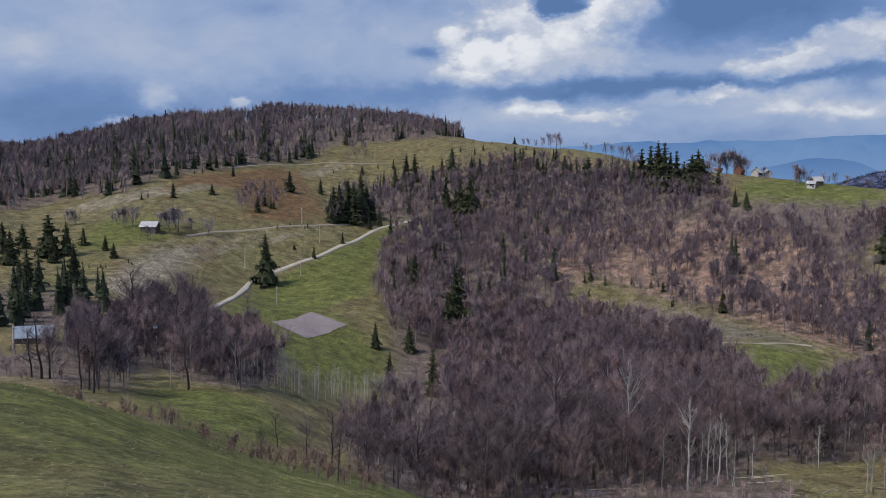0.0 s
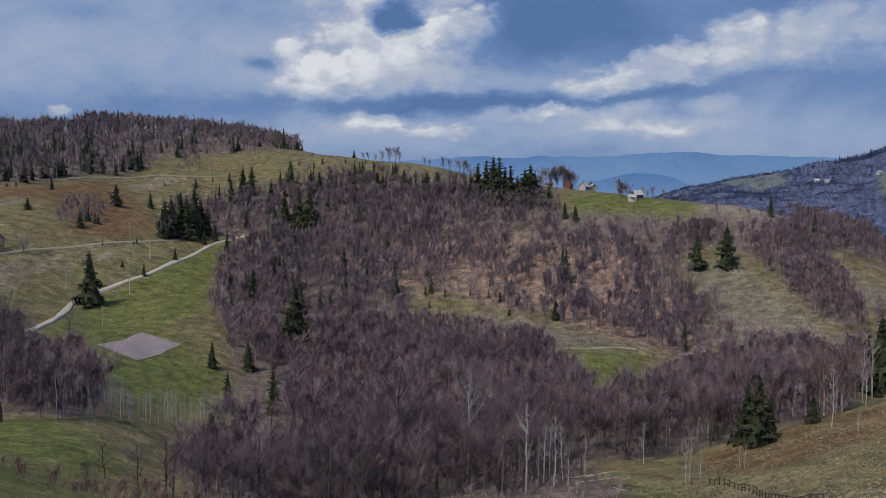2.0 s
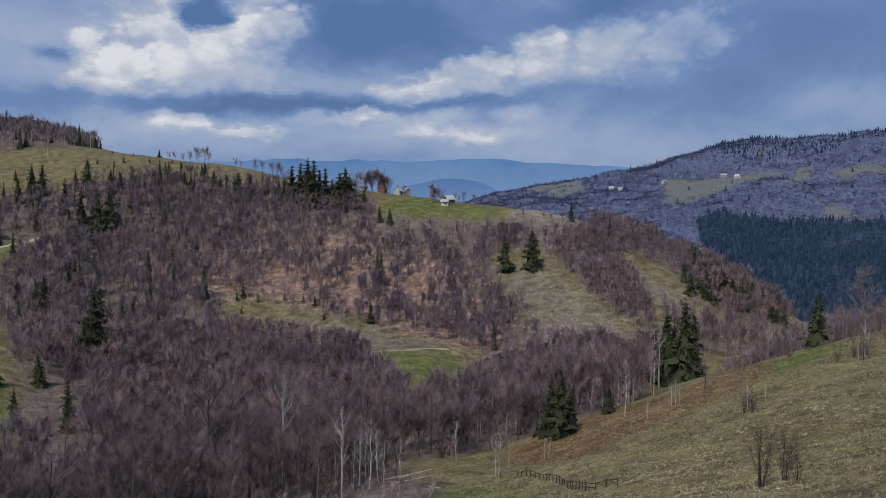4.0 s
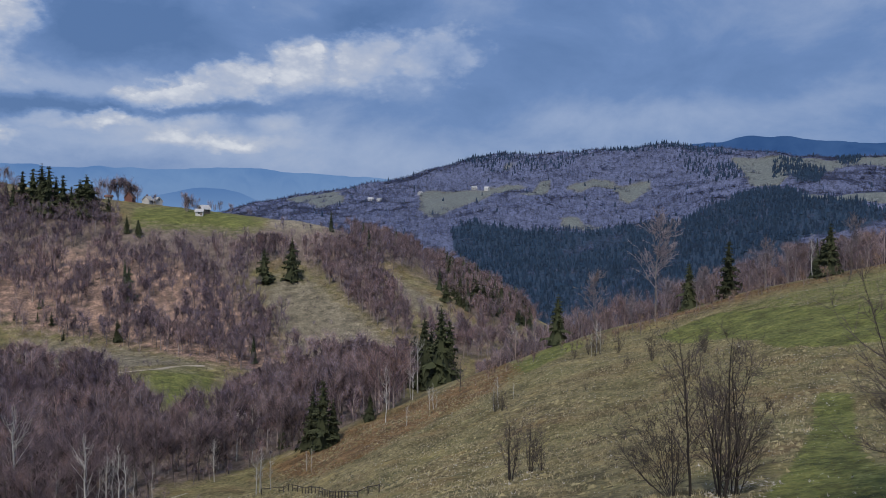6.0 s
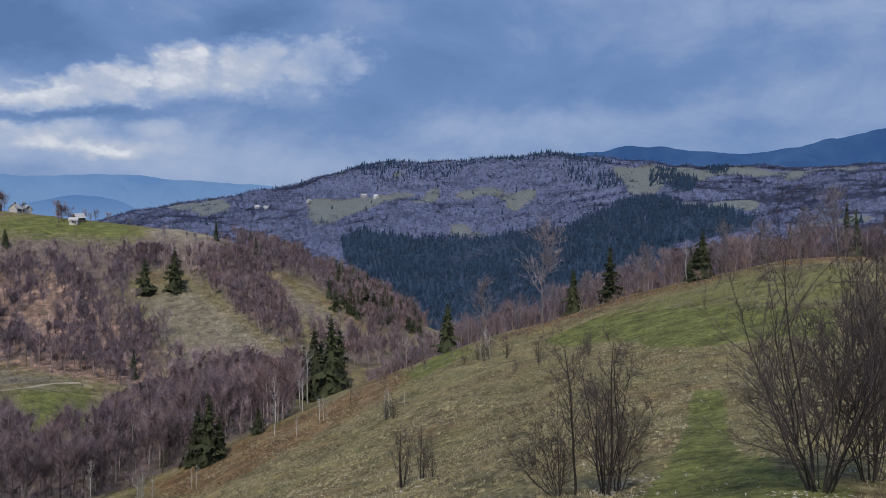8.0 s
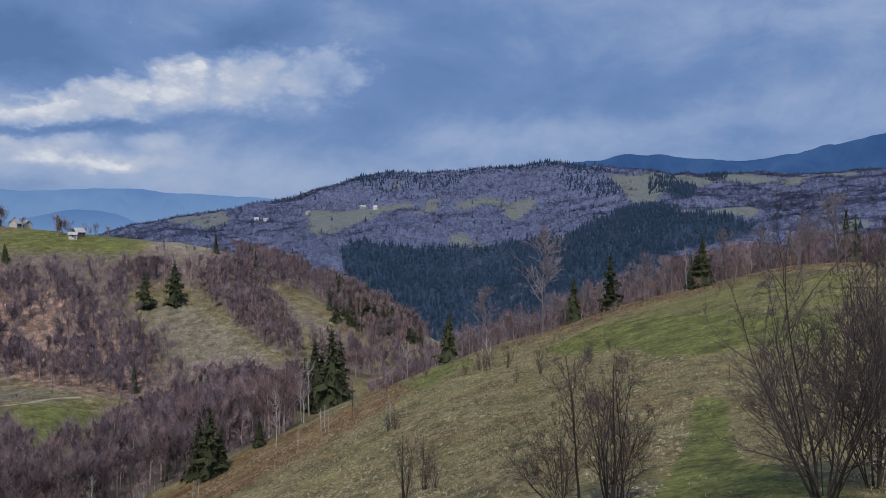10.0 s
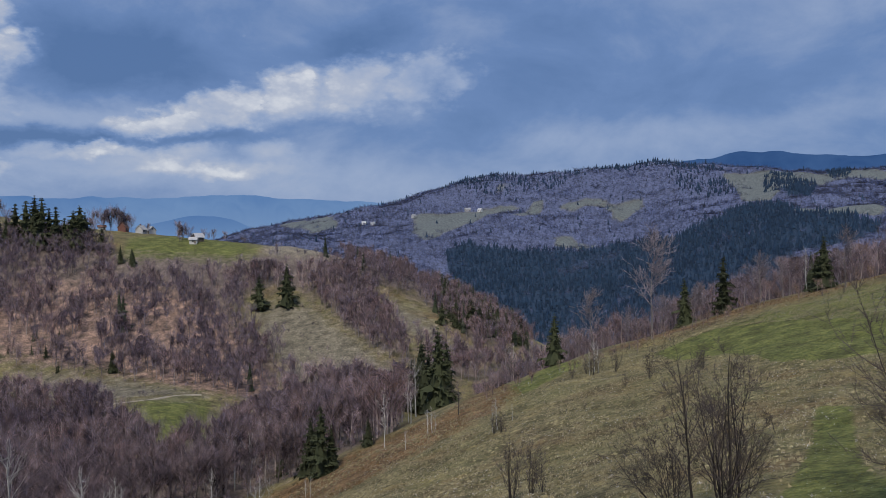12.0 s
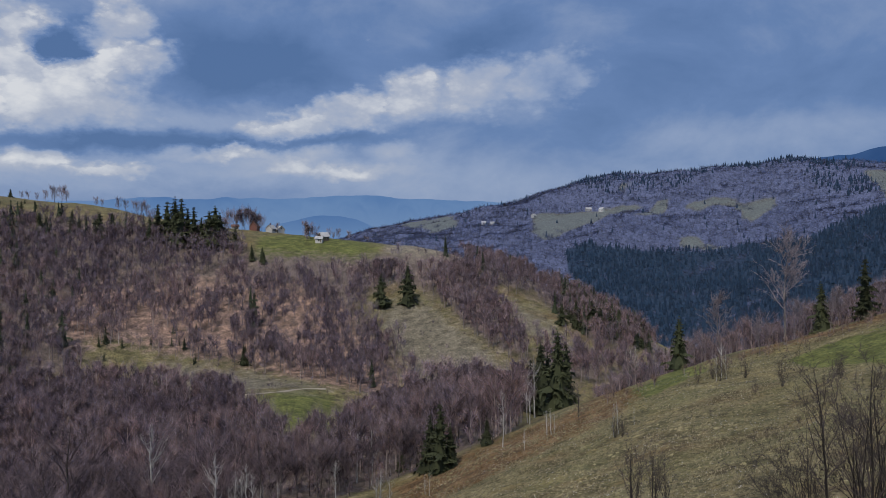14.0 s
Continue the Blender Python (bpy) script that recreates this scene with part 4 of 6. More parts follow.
def build_ground():
    az = np.concatenate([np.arange(-34, 84, 0.4), np.arange(84, 326, 4.0)])
    r = np.concatenate([np.geomspace(0.6, 60, 50), np.geomspace(61, 900, 220), np.geomspace(910, 4900, 90)])
    aa, rr = np.meshgrid(np.radians(az), r)
    x, y = rr * np.sin(aa), rr * np.cos(aa)
    z = height(x, y)
    x, y, z = x.ravel(), y.ravel(), z.ravel()
    far = np.hypot(x, y) > 780
    fields = cover(x, y, [FIELD_A, FIELD_B, FIELD_C, FIELD_D, FIELD_E, FIELD_F, FIELD_G, FIELD_H, FIELD_I], 3)
    kinds = {
        "lush": cover(x, y, [LUSH_BOWL, LUSH_PATCH, LUSH_BARN, LUSH_SPUR, LUSH_RIDGE, LUSH_FENCE]) * 0.9 + cover(x, y, [LUSH_RIGHT, LUSH_FRONT, LUSH_BROW], 1.5) + cover(x, y, [PALE_LAWN], 1.5) * 0.62
        + ((np.hypot(x, y) < 95) & (np.degrees(np.arctan2(x, y)) < 20)) * np.clip(0.08 + np.hypot(x, y) / 72, 0, 0.95),
        "dry": cover(x, y, [DRY_LEFT, DRY_TERRACE, DRY_FALL, CREST_HAY]) * 0.9,
        "rust": cover(x, y, [RUST_SLOPE]) * 0.62,
        "brown": cover(x, y, [RUST_EDGE, RUST_HILL, RUST_GAP, BANK, RUST_BANK, RUST_UPPER]) * 0.95,
        "forest_floor": np.maximum(cover(x, y, [WOOD_HILL, WOOD_GROVE, WOOD_SLOPE, WOOD_NOSE, WOOD_GULLY, WOOD_FOOT, WOOD_SADDLE, WOOD_VALLEY, WOOD_LEFT, WOOD_EDGE, GROVE_DARK, WOOD_KNOLL, WOOD_RIDGE, VALLEY_FRONT]) * 0.8, far * 0),
        # the far ground that takes the haze-blue paints
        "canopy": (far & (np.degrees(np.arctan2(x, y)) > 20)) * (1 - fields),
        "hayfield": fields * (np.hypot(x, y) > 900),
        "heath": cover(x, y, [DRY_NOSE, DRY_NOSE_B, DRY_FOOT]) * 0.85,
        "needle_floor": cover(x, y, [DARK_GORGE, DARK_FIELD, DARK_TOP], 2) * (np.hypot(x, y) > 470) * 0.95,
        "bloom": np.clip(1.3 - np.hypot(x, y) / 160, 0, 1),
    }
    centre = len(x)
    x, y, z = np.append(x, 0), np.append(y, 0), np.append(z, 0)
    kinds = {k: np.append(v, v[0]) for k, v in kinds.items()}
    quads = grid_faces(len(r), len(az), True)
    n = len(az)
    hub = [(centre, j, (j + 1) % n, j) for j in range(n)]
    tris = np.concatenate([quads[:, [0, 2, 1]], quads[:, [0, 3, 2]], np.array(hub)[:, :3]])
    me = mesh_of("ground", np.stack([x, y, z], -1), tris, [GROUND], None, kinds, True)
    return tagged(new("ground", me), "hilly spring pasture with lush, dry and leaf-strewn stretches", "ground", kind="structure")


build_ground()


def ribbon(name, line, width, lift, paint, label, seed=0, category="road"):
    """A strip of worn surface that follows the ground."""
    p = np.array([at(*q) for q in line])
    seg = np.hypot(*np.diff(p, axis=0).T)
    s = np.concatenate([[0], np.cumsum(seg)])
    t = np.arange(0, s[-1], 2.0)
    k = np.clip(np.searchsorted(s, t, side="right") - 1, 0, len(seg) - 1)
    d = np.gradient(p, s, axis=0)
    u = ((t - s[k]) / seg[k])[:, None]
    w = seg[k][:, None]
    c = p[k] * (1 + 2 * u) * (1 - u) ** 2 + d[k] * w * u * (1 - u) ** 2 + p[k + 1] * u * u * (3 - 2 * u) + d[k + 1] * w * u * u * (u - 1)
    way = np.gradient(c, axis=0)
    way /= np.linalg.norm(way, axis=1)[:, None]
    side = np.stack([way[:, 1], -way[:, 0]], -1)
    rng = np.random.default_rng(seed)
    ragged = 1 + 0.3 * np.convolve(rng.normal(0, 1, len(t) + 4), np.ones(5) / 5, "valid")
    rows = []
    for f in (-0.5, -0.42, -0.2, 0.2, 0.42, 0.5):
        q = c + side * (f * width * ragged)[:, None]
        z = np.convolve(np.pad(height(q[:, 0], q[:, 1]), 3, "edge"), np.ones(7) / 7, "valid") + (lift if abs(f) < 0.5 else -0.3)
        rows.append(np.column_stack([q, z]))
    v = np.stack(rows, 1).reshape(-1, 3)
    quads = grid_faces(len(t), 6)
    tris = np.concatenate([quads[:, [0, 1, 2]], quads[:, [0, 2, 3]]])
    return tagged(new(name, mesh_of(name, v, tris, [paint], smooth=True)), label, category, kind="structure")


ribbon("road", ROAD, 2.0, 0.4, GRAVEL, "pale gravel road winding up the green slope", 1)
ribbon("lane", LANE_UPPER, 1.2, 0.25, DIRT, "faint pale lane across the pasture", 2)
ribbon("track", TRACK_VALLEY, 0.8, 0.2, DIRT, "pale dirt track at the foot of the slope", 3)
ribbon("lane", LANE_FAR, 1.8, 0.3, DIRT, "pale dirt lane climbing among the trees", 4)


def build_court():
    """A levelled gravel pad, laid over the ground."""
    corners = np.array([at(*q) for q in COURT])
    step = 0.25
    gx, gy = np.meshgrid(np.arange(corners[:, 0].min() - 1, corners[:, 0].max() + 1, step), np.arange(corners[:, 1].min() - 1, corners[:, 1].max() + 1, step))
    z = height(gx, gy, False) * 0.5 + height(gx, gy) * 0.5
    z = np.maximum(z, height(gx, gy)) + 0.15
    v = np.stack([gx.ravel(), gy.ravel(), z.ravel()], -1)
    quads = grid_faces(*gx.shape)
    middle = v[quads].mean(1)
    quads = quads[inside(middle[:, 0], middle[:, 1], COURT)]
    used, back = np.unique(quads, return_inverse=True)
    quads = back.reshape(-1, 4)
    tris = np.concatenate([quads[:, [0, 1, 2]], quads[:, [0, 2, 3]]])
    me = mesh_of("gravel_court", v[used], tris, [COURT_GRAVEL], smooth=True)
    tagged(new("gravel_court", me), "level pinkish grey gravel pad in the green bowl", "gravel court", kind="structure")


build_court()
ribbon("lane", LANE_HILL, 1.1, 0.25, DIRT, "faint pale path below the hill woods", 5)
ribbon("track", LANE_BOTTOM, 3.0, 0.25, COURT_GRAVEL, "grey dirt track at the edge of the valley woods", 6)


# ---------------------------------------------------------------- far ridges
def far_ridge(name, line, r0, depth, foot, paint, label, seed):
    """A long ridge at the horizon: azimuth and height of its crest."""
    az = np.arange(line[0][0], line[-1][0] + 0.01, 0.2)
    crest = np.interp(az, [q[0] for q in line], [q[1] for q in line])
    ker = np.ones(9) / 9
    crest = np.convolve(np.pad(crest, 4, "edge"), ker, "valid")
    crest = crest + fractal(az * 0.5, az * 0 + seed, seed, 4) * crest * 0.03
    rows = []
    for k, u in enumerate(np.linspace(0, 1, 14)):
        r = r0 - depth * (1 - u)
        h = foot + (crest - foot) * (u ** 1.3)
        spur = 1 + 0.06 * u * (1 - u) * 4 * fractal(az * 0.8 + k * 0.15, az * 0 + u * 2, seed + 5, 3)
        rows.append(np.stack([r * spur * np.sin(np.radians(az)), r * spur * np.cos(np.radians(az)), h], -1))
    rows.append(np.stack([(r0 + 100) * np.sin(np.radians(az)), (r0 + 100) * np.cos(np.radians(az)), az * 0 + foot - 100], -1))
    v = np.concatenate(rows)
    quads = grid_faces(len(rows), len(az))
    tris = np.concatenate([quads[:, [0, 1, 2]], quads[:, [0, 2, 3]]])
    tagged(new(name, mesh_of(name, v, tris, [paint], smooth=True)), label, "mountains", kind="structure")


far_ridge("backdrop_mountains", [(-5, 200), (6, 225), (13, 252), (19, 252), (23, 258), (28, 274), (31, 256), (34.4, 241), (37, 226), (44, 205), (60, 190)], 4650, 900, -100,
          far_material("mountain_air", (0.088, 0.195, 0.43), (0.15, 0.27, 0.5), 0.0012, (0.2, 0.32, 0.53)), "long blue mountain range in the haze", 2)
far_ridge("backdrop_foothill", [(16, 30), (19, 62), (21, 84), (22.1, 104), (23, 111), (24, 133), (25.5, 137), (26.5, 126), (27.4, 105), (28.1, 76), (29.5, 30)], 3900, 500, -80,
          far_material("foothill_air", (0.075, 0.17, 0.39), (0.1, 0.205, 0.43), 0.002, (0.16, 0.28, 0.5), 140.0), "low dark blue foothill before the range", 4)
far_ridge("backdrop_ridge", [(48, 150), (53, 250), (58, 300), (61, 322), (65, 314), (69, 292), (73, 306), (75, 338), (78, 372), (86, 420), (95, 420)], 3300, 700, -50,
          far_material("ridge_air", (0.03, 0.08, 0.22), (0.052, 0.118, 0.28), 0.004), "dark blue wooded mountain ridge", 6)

# ---------------------------------------------------------------- trees
class Build:
    """Collects triangles."""

    def __init__(self):
        self.v, self.t, self.m, self.f = [], [], [], []
        self.n = 0

    def add(self, verts, tris, m, fade=None):
        self.f.append(np.ones(len(verts)) if fade is None else fade)
        self.v.append(np.asarray(verts, float))
        self.t.append(np.asarray(tris, int) + self.n)
        self.m.append(np.full(len(tris), m))
        self.n += len(verts)

    def tube(self, points, radii, sides, m):
        points, radii = np.asarray(points, float), np.asarray(radii, float)
        k = len(points)
        way = np.gradient(points, axis=0)
        way /= np.linalg.norm(way, axis=1)[:, None] + 1e-9
        ref = np.where(np.abs(way[:, 2:3]) > 0.9, [[1.0, 0, 0]], [[0, 0, 1.0]])
        a = np.cross(way, ref)
        a /= np.linalg.norm(a, axis=1)[:, None] + 1e-9
        b = np.cross(way, a)
        ang = np.arange(sides) * 2 * math.pi / sides
        ring = points[:, None] + radii[:, None, None] * (a[:, None] * np.cos(ang)[None, :, None] + b[:, None] * np.sin(ang)[None, :, None])
        quads = grid_faces(k, sides, True)
        self.add(ring.reshape(-1, 3), np.concatenate([quads[:, [0, 1, 2]], quads[:, [0, 2, 3]]]), m)

    def blades(self, start, end, width, rng, m):
        """Thin tapering slivers, many at once."""
        start, end = np.asarray(start), np.asarray(end)
        n = len(start)
        side = np.cross(end - start, rng.normal(0, 1, (n, 3)))
        side *= (np.asarray(width) / (np.linalg.norm(side, axis=1) + 1e-9))[:, None] * 0.5
        v = np.stack([start - side, start + side, end], 1).reshape(-1, 3)
        self.add(v, np.arange(3 * n).reshape(-1, 3), m)

    def puffs(self, middle, way, size, rng, m, sides=5, upright=True):
        """Ragged, slightly domed brushes of twigs, dense in the middle."""
        n = len(middle)
        a = unit(rng.normal(0, 1, (n, 3)) * [1, 1, 0.25])
        b = unit(way * 0.6 + [0, 0, 1.0] + rng.normal(0, 0.2, (n, 3)))
        if not upright:
            b = unit(np.cross(a, [0, 0, 1.0]) * 0.55 + rng.normal(0, 0.15, (n, 3)))
        ang = np.arange(sides) * 2 * math.pi / sides + rng.uniform(0, 6, (n, 1))
        far = size[:, None] * rng.uniform(0.65, 1.25, (n, sides))
        rim = middle[:, None] + (a[:, None] * np.cos(ang)[..., None] + b[:, None] * np.sin(ang)[..., None] * 1.9) * far[..., None]
        top = middle + unit(np.cross(a, b)) * size[:, None] * 0.3
        v = np.concatenate([top[:, None], rim], 1).reshape(-1, 3)
        k = np.arange(sides)
        fan = np.stack([k * 0, 1 + k, 1 + (k + 1) % sides], -1)
        self.add(v, (fan[None] + (np.arange(n) * (sides + 1))[:, None, None]).reshape(-1, 3), m, np.tile([1.0] + [0.0] * sides, n))

    def faded(self):
        return (*self.arrays(), np.concatenate(self.f))

    def arrays(self):
        return np.concatenate(self.v), np.concatenate(self.t), np.concatenate(self.m)


def unit(v):
    return v / (np.linalg.norm(v, axis=-1, keepdims=True) + 1e-9)


def bare_tree(seed, limbs, twigs, sides=4, girth=1.0, limb_part=1, lean=0.06, stems=1, spread=0.45, first=0.25, width=0.012, droop=0.0, splay=0.0, shoots=2, crook=0.0):
    """A leafless tree one metre high: stems (0), limbs (1) and twigs (1)."""
    rng = np.random.default_rng(seed)
    b = Build()
    s0, s1, w1 = [], [], []
    for stem in range(stems):
        turn = rng.uniform(0, 2 * math.pi)
        tall = 1.0 if stem == 0 else rng.uniform(0.45, 0.98)
        k = 9
        u = np.linspace(0, 1, k)
        wob = np.cumsum(rng.normal(0, (0.012 if stems == 1 else 0.008) + crook, (k, 3)), 0) * [1, 1, 0]
        out = np.array([math.cos(turn), math.sin(turn), 0])
        if stems == 1:
            pts = out * lean * rng.uniform(0, 1) * u[:, None] ** 0.8 + np.array([0, 0, 1.0]) * u[:, None] + wob
        else:   # stems fan out from one stool, the outer ones lower
            tilt = splay * (rng.uniform(0.0, 1.0) ** 0.8 if stem else 0.08)
            rise = tall * (math.cos(tilt) * u + 0.10 * math.sin(tilt) * u * u)
            pts = out * 0.03 + out * (tall * math.sin(tilt) * (u - 0.15 * u * u))[:, None] + np.array([0, 0, 1.0]) * rise[:, None] + wob
        pts[0, 2] = -0.02
        thick = (0.016 * girth if stems == 1 else 0.0085 if stems < 9 else 0.0055 if stem else 0.0105) * rng.uniform(0.5, 1.3)
        b.tube(pts, thick * (1 - u) ** 0.8 + 0.0012, sides, 0)
        count = limbs if stems == 1 else max(3, limbs // stems)
        for j in range(count):
            f = rng.uniform(first, 0.97)
            p = np.array([np.interp(f, u, pts[:, c]) for c in range(3)])
            turn = rng.uniform(0, 2 * math.pi)
            crown = math.sin(math.pi * min(1.0, (f - first) / (1 - first) * 0.75 + 0.22))
            length = spread * crown * rng.uniform(0.55, 1.1) * tall
            rise = (rng.uniform(0.5, 1.1) if stems == 1 else rng.uniform(0.3, 1.0)) - droop
            way = unit(np.array([math.cos(turn), math.sin(turn), rise]) + (0 if stems == 1 else 0.6) * out)
            q = 4
            w = np.linspace(0, 1, q)[:, None]
            limb = p + way * w * length + np.array([0, 0, 0.22 * length]) * w ** 2 + np.cumsum(rng.normal(0, 0.014, (q, 3)), 0) * (w > 0)
            b.tube(limb, np.linspace(thick * (0.45 if limb_part else 0.3) * (1 - f * 0.5), 0.0009, q), 3, limb_part)
            n = twigs
            g = rng.uniform(0.15, 1.0, n)
            start = np.stack([np.interp(g, w[:, 0], limb[:, c]) for c in range(3)], -1)
            go = unit(way + rng.normal(0, 0.65, (n, 3)) + [0, 0, 0.35 - droop])
            reach = rng.uniform(0.35, 1.0, n) * length * 0.55 * (1.1 - 0.6 * g)
            end = start + go * reach[:, None]
            s0.append(start), s1.append(end), w1.append(np.full(n, width * 0.55))
            for _ in range(shoots):
                h = rng.uniform(0.3, 0.95, n)[:, None]
                st = start * (1 - h) + end * h
                s0.append(st), s1.append(st + unit(go + rng.normal(0, 0.6, (n, 3))) * (reach * rng.uniform(0.3, 0.7, n))[:, None]), w1.append(np.full(n, width * 0.4))
    b.blades(np.concatenate(s0), np.concatenate(s1), np.concatenate(w1), rng, 1)
    return b.arrays()


def grown_tree(seed, stems, splay, limbs=11, twigs=7, sprays=6, thick=0.011, leader=1.0, width=0.0022, clear=0.12, fine=0.0008, lean=0.0):
    """A leafless tree one metre high, forking limb by limb: stems (0), limbs, twigs and their sprays (1)."""
    rng = np.random.default_rng(seed)
    b = Build()
    s0, s1 = [], []

    def run(start, way, length, r0, k, wander, lift):
        pts = [start]
        for _ in range(k):
            way = unit(way + rng.normal(0, wander, 3) + [0, 0, lift])
            pts.append(pts[-1] + way * length / k)
        pts = np.array(pts)
        return pts, np.linspace(r0, max(0.0007, r0 * 0.12), k + 1)

    def on(pts, f):
        g = f * (len(pts) - 1)
        i = min(int(g), len(pts) - 2)
        return pts[i] * (1 - g + i) + pts[i + 1] * (g - i), unit(pts[i + 1] - pts[i])

    def fork(way, angle):
        side = unit(np.cross(way, rng.normal(0, 1, 3)))
        return unit(way * math.cos(angle) + side * math.sin(angle))

    for stem in range(stems):
        turn = stem * 2.4 + rng.uniform(-0.5, 0.5)
        tilt = 0.04 if stem == 0 else splay * rng.uniform(0.15, 1.0)
        tall = leader if stem == 0 else rng.uniform(0.5, 0.95) * leader
        foot = np.array([math.cos(turn), math.sin(turn), 0]) * rng.uniform(0.0, 0.035) * (stems > 1) + [0, 0, -0.02]
        go = np.array([math.cos(turn) * math.sin(tilt), math.sin(turn) * math.sin(tilt), math.cos(tilt)]) + np.array([lean * (stem > 0), 0, 0])
        r0 = thick * (1.0 if stem == 0 else rng.uniform(0.35, 0.75))
        main, radii = run(foot, go, tall, r0, 12, 0.07 if stems == 1 else 0.045, 0.06 if stems == 1 else 0.025)
        b.tube(main, radii, 6, 0)
        for j in range(limbs):
            f = clear + (0.96 - clear) * (j + rng.uniform(0, 1)) / limbs
            p, way = on(main, f)
            length = tall * (0.52 - 0.36 * f) * rng.uniform(0.6, 1.2)
            limb, lr = run(p, fork(way, rng.uniform(0.45, 0.95)), length, r0 * (1 - f) * 0.5 + 0.001, 6, 0.13, 0.09)
            b.tube(limb, lr, 4, 1)
            for _ in range(twigs):
                g = rng.uniform(0.2, 1.0)
                q, lw = on(limb, g)
                twig, tr = run(q, fork(lw, rng.uniform(0.35, 0.9)), length * rng.uniform(0.25, 0.5), fine, 3, 0.16, 0.08)
                b.tube(twig, tr, 3, 1)
                for _ in range(sprays):
                    c, tw = on(twig, rng.uniform(0.1, 1.0))
                    s0.append(c)
                    s1.append(c + fork(tw, rng.uniform(0.3, 0.9)) * rng.uniform(0.025, 0.06))
    b.blades(np.array(s0), np.array(s1), np.full(len(s0), width), rng, 1)
    return b.arrays()


def spruce(seed, whorls=22, arms=7, fringe=6, radius=0.2, low=0.04, rings=6, sides=5, heart=0.42):
    """A spruce one metre high: trunk (0) and drooping tiers of needled branches (1)."""
    rng = np.random.default_rng(seed)
    b = Build()
    u = np.linspace(0, 1, rings)
    b.tube(np.stack([u * 0 + rng.normal(0, 0.002, rings), u * 0, u * 0.99 - 0.01], -1), 0.014 * (1 - u) + 0.0015, sides, 0)
    s0, s1, w1 = [], [], []
    taper, sway = rng.uniform(0.6, 0.95), rng.uniform(0, 6.28)
    for k in range(whorls):
        f = min(0.975, low + (0.97 - low) * (max(0.0, k + rng.uniform(-0.8, 0.8)) / (whorls - 1)) ** 0.9)
        reach = radius * (1 - f) ** taper * rng.uniform(0.7, 1.15) + 0.012
        for j in range(arms):
            if rng.random() < 0.18:
                continue
            a = rng.uniform(0, 2 * math.pi)
            out = np.array([math.cos(a), math.sin(a), 0])
            across = np.array([-out[1], out[0], 0])
            ln = reach * rng.uniform(0.6, 1.08) * (1 + 0.14 * math.sin(a + f * 11 + sway) + 0.1 * math.sin(3 * a + f * 23 + 2 * sway))
            sag = rng.uniform(0.25, 0.6) * ln * (1 - f * 0.7)
            p0 = np.array([0, 0, f + 0.02])
            p1 = p0 + out * ln * 0.55 + [0, 0, -sag * 0.55]
            p2 = p0 + out * ln + [0, 0, -sag * 0.8]
            p0, p1, p2 = (q + [0, 0, rng.uniform(-0.35, 0.35) / whorls] for q in (p0, p1, p2))
            w = ln * (rng.uniform(0.16, 0.26) if fringe > 2 else rng.uniform(0.28, 0.42))
            dip = np.array([0, 0, -ln * 0.14])
            b.add([p0, p1 - across * w + dip, p2, p1 + across * w + dip, p1 + [0, 0, ln * 0.08]], [(0, 1, 4), (1, 2, 4), (4, 2, 3), (0, 4, 3)], 1)
            for _ in range(fringe):
                h = rng.uniform(0.2, 1.0)
                st = p0 * (1 - h) + p2 * h + across * rng.uniform(-0.7, 0.7) * w * (1 - abs(h - 0.5))
                s0.append(st), s1.append(st + out * ln * rng.uniform(-0.05, 0.25) + across * rng.uniform(-0.22, 0.22) * ln + [0, 0, -ln * rng.uniform(0.15, 0.5)]), w1.append(ln * 0.2)
    # the dense, dark heart of the tree
    for foot, peak, wide in ((low, 0.55, heart), (0.3, 0.8, heart * 0.68), (0.55, 0.98, heart * 0.38)):
        a = np.arange(7) * 2 * math.pi / 7 + rng.uniform(0, 1)
        w = radius * wide * rng.uniform(0.8, 1.25, 7)
        ring = np.stack([np.cos(a) * w, np.sin(a) * w, foot + rng.uniform(-0.03, 0.03, 7)], -1)
        b.add(np.concatenate([[[0, 0, peak]], ring]), [(0, 1 + k, 1 + (k + 1) % 7) for k in range(7)], 1)
    if s0:
        b.blades(np.array(s0), np.array(s1), np.array(w1), rng, 1)
    return b.arrays()


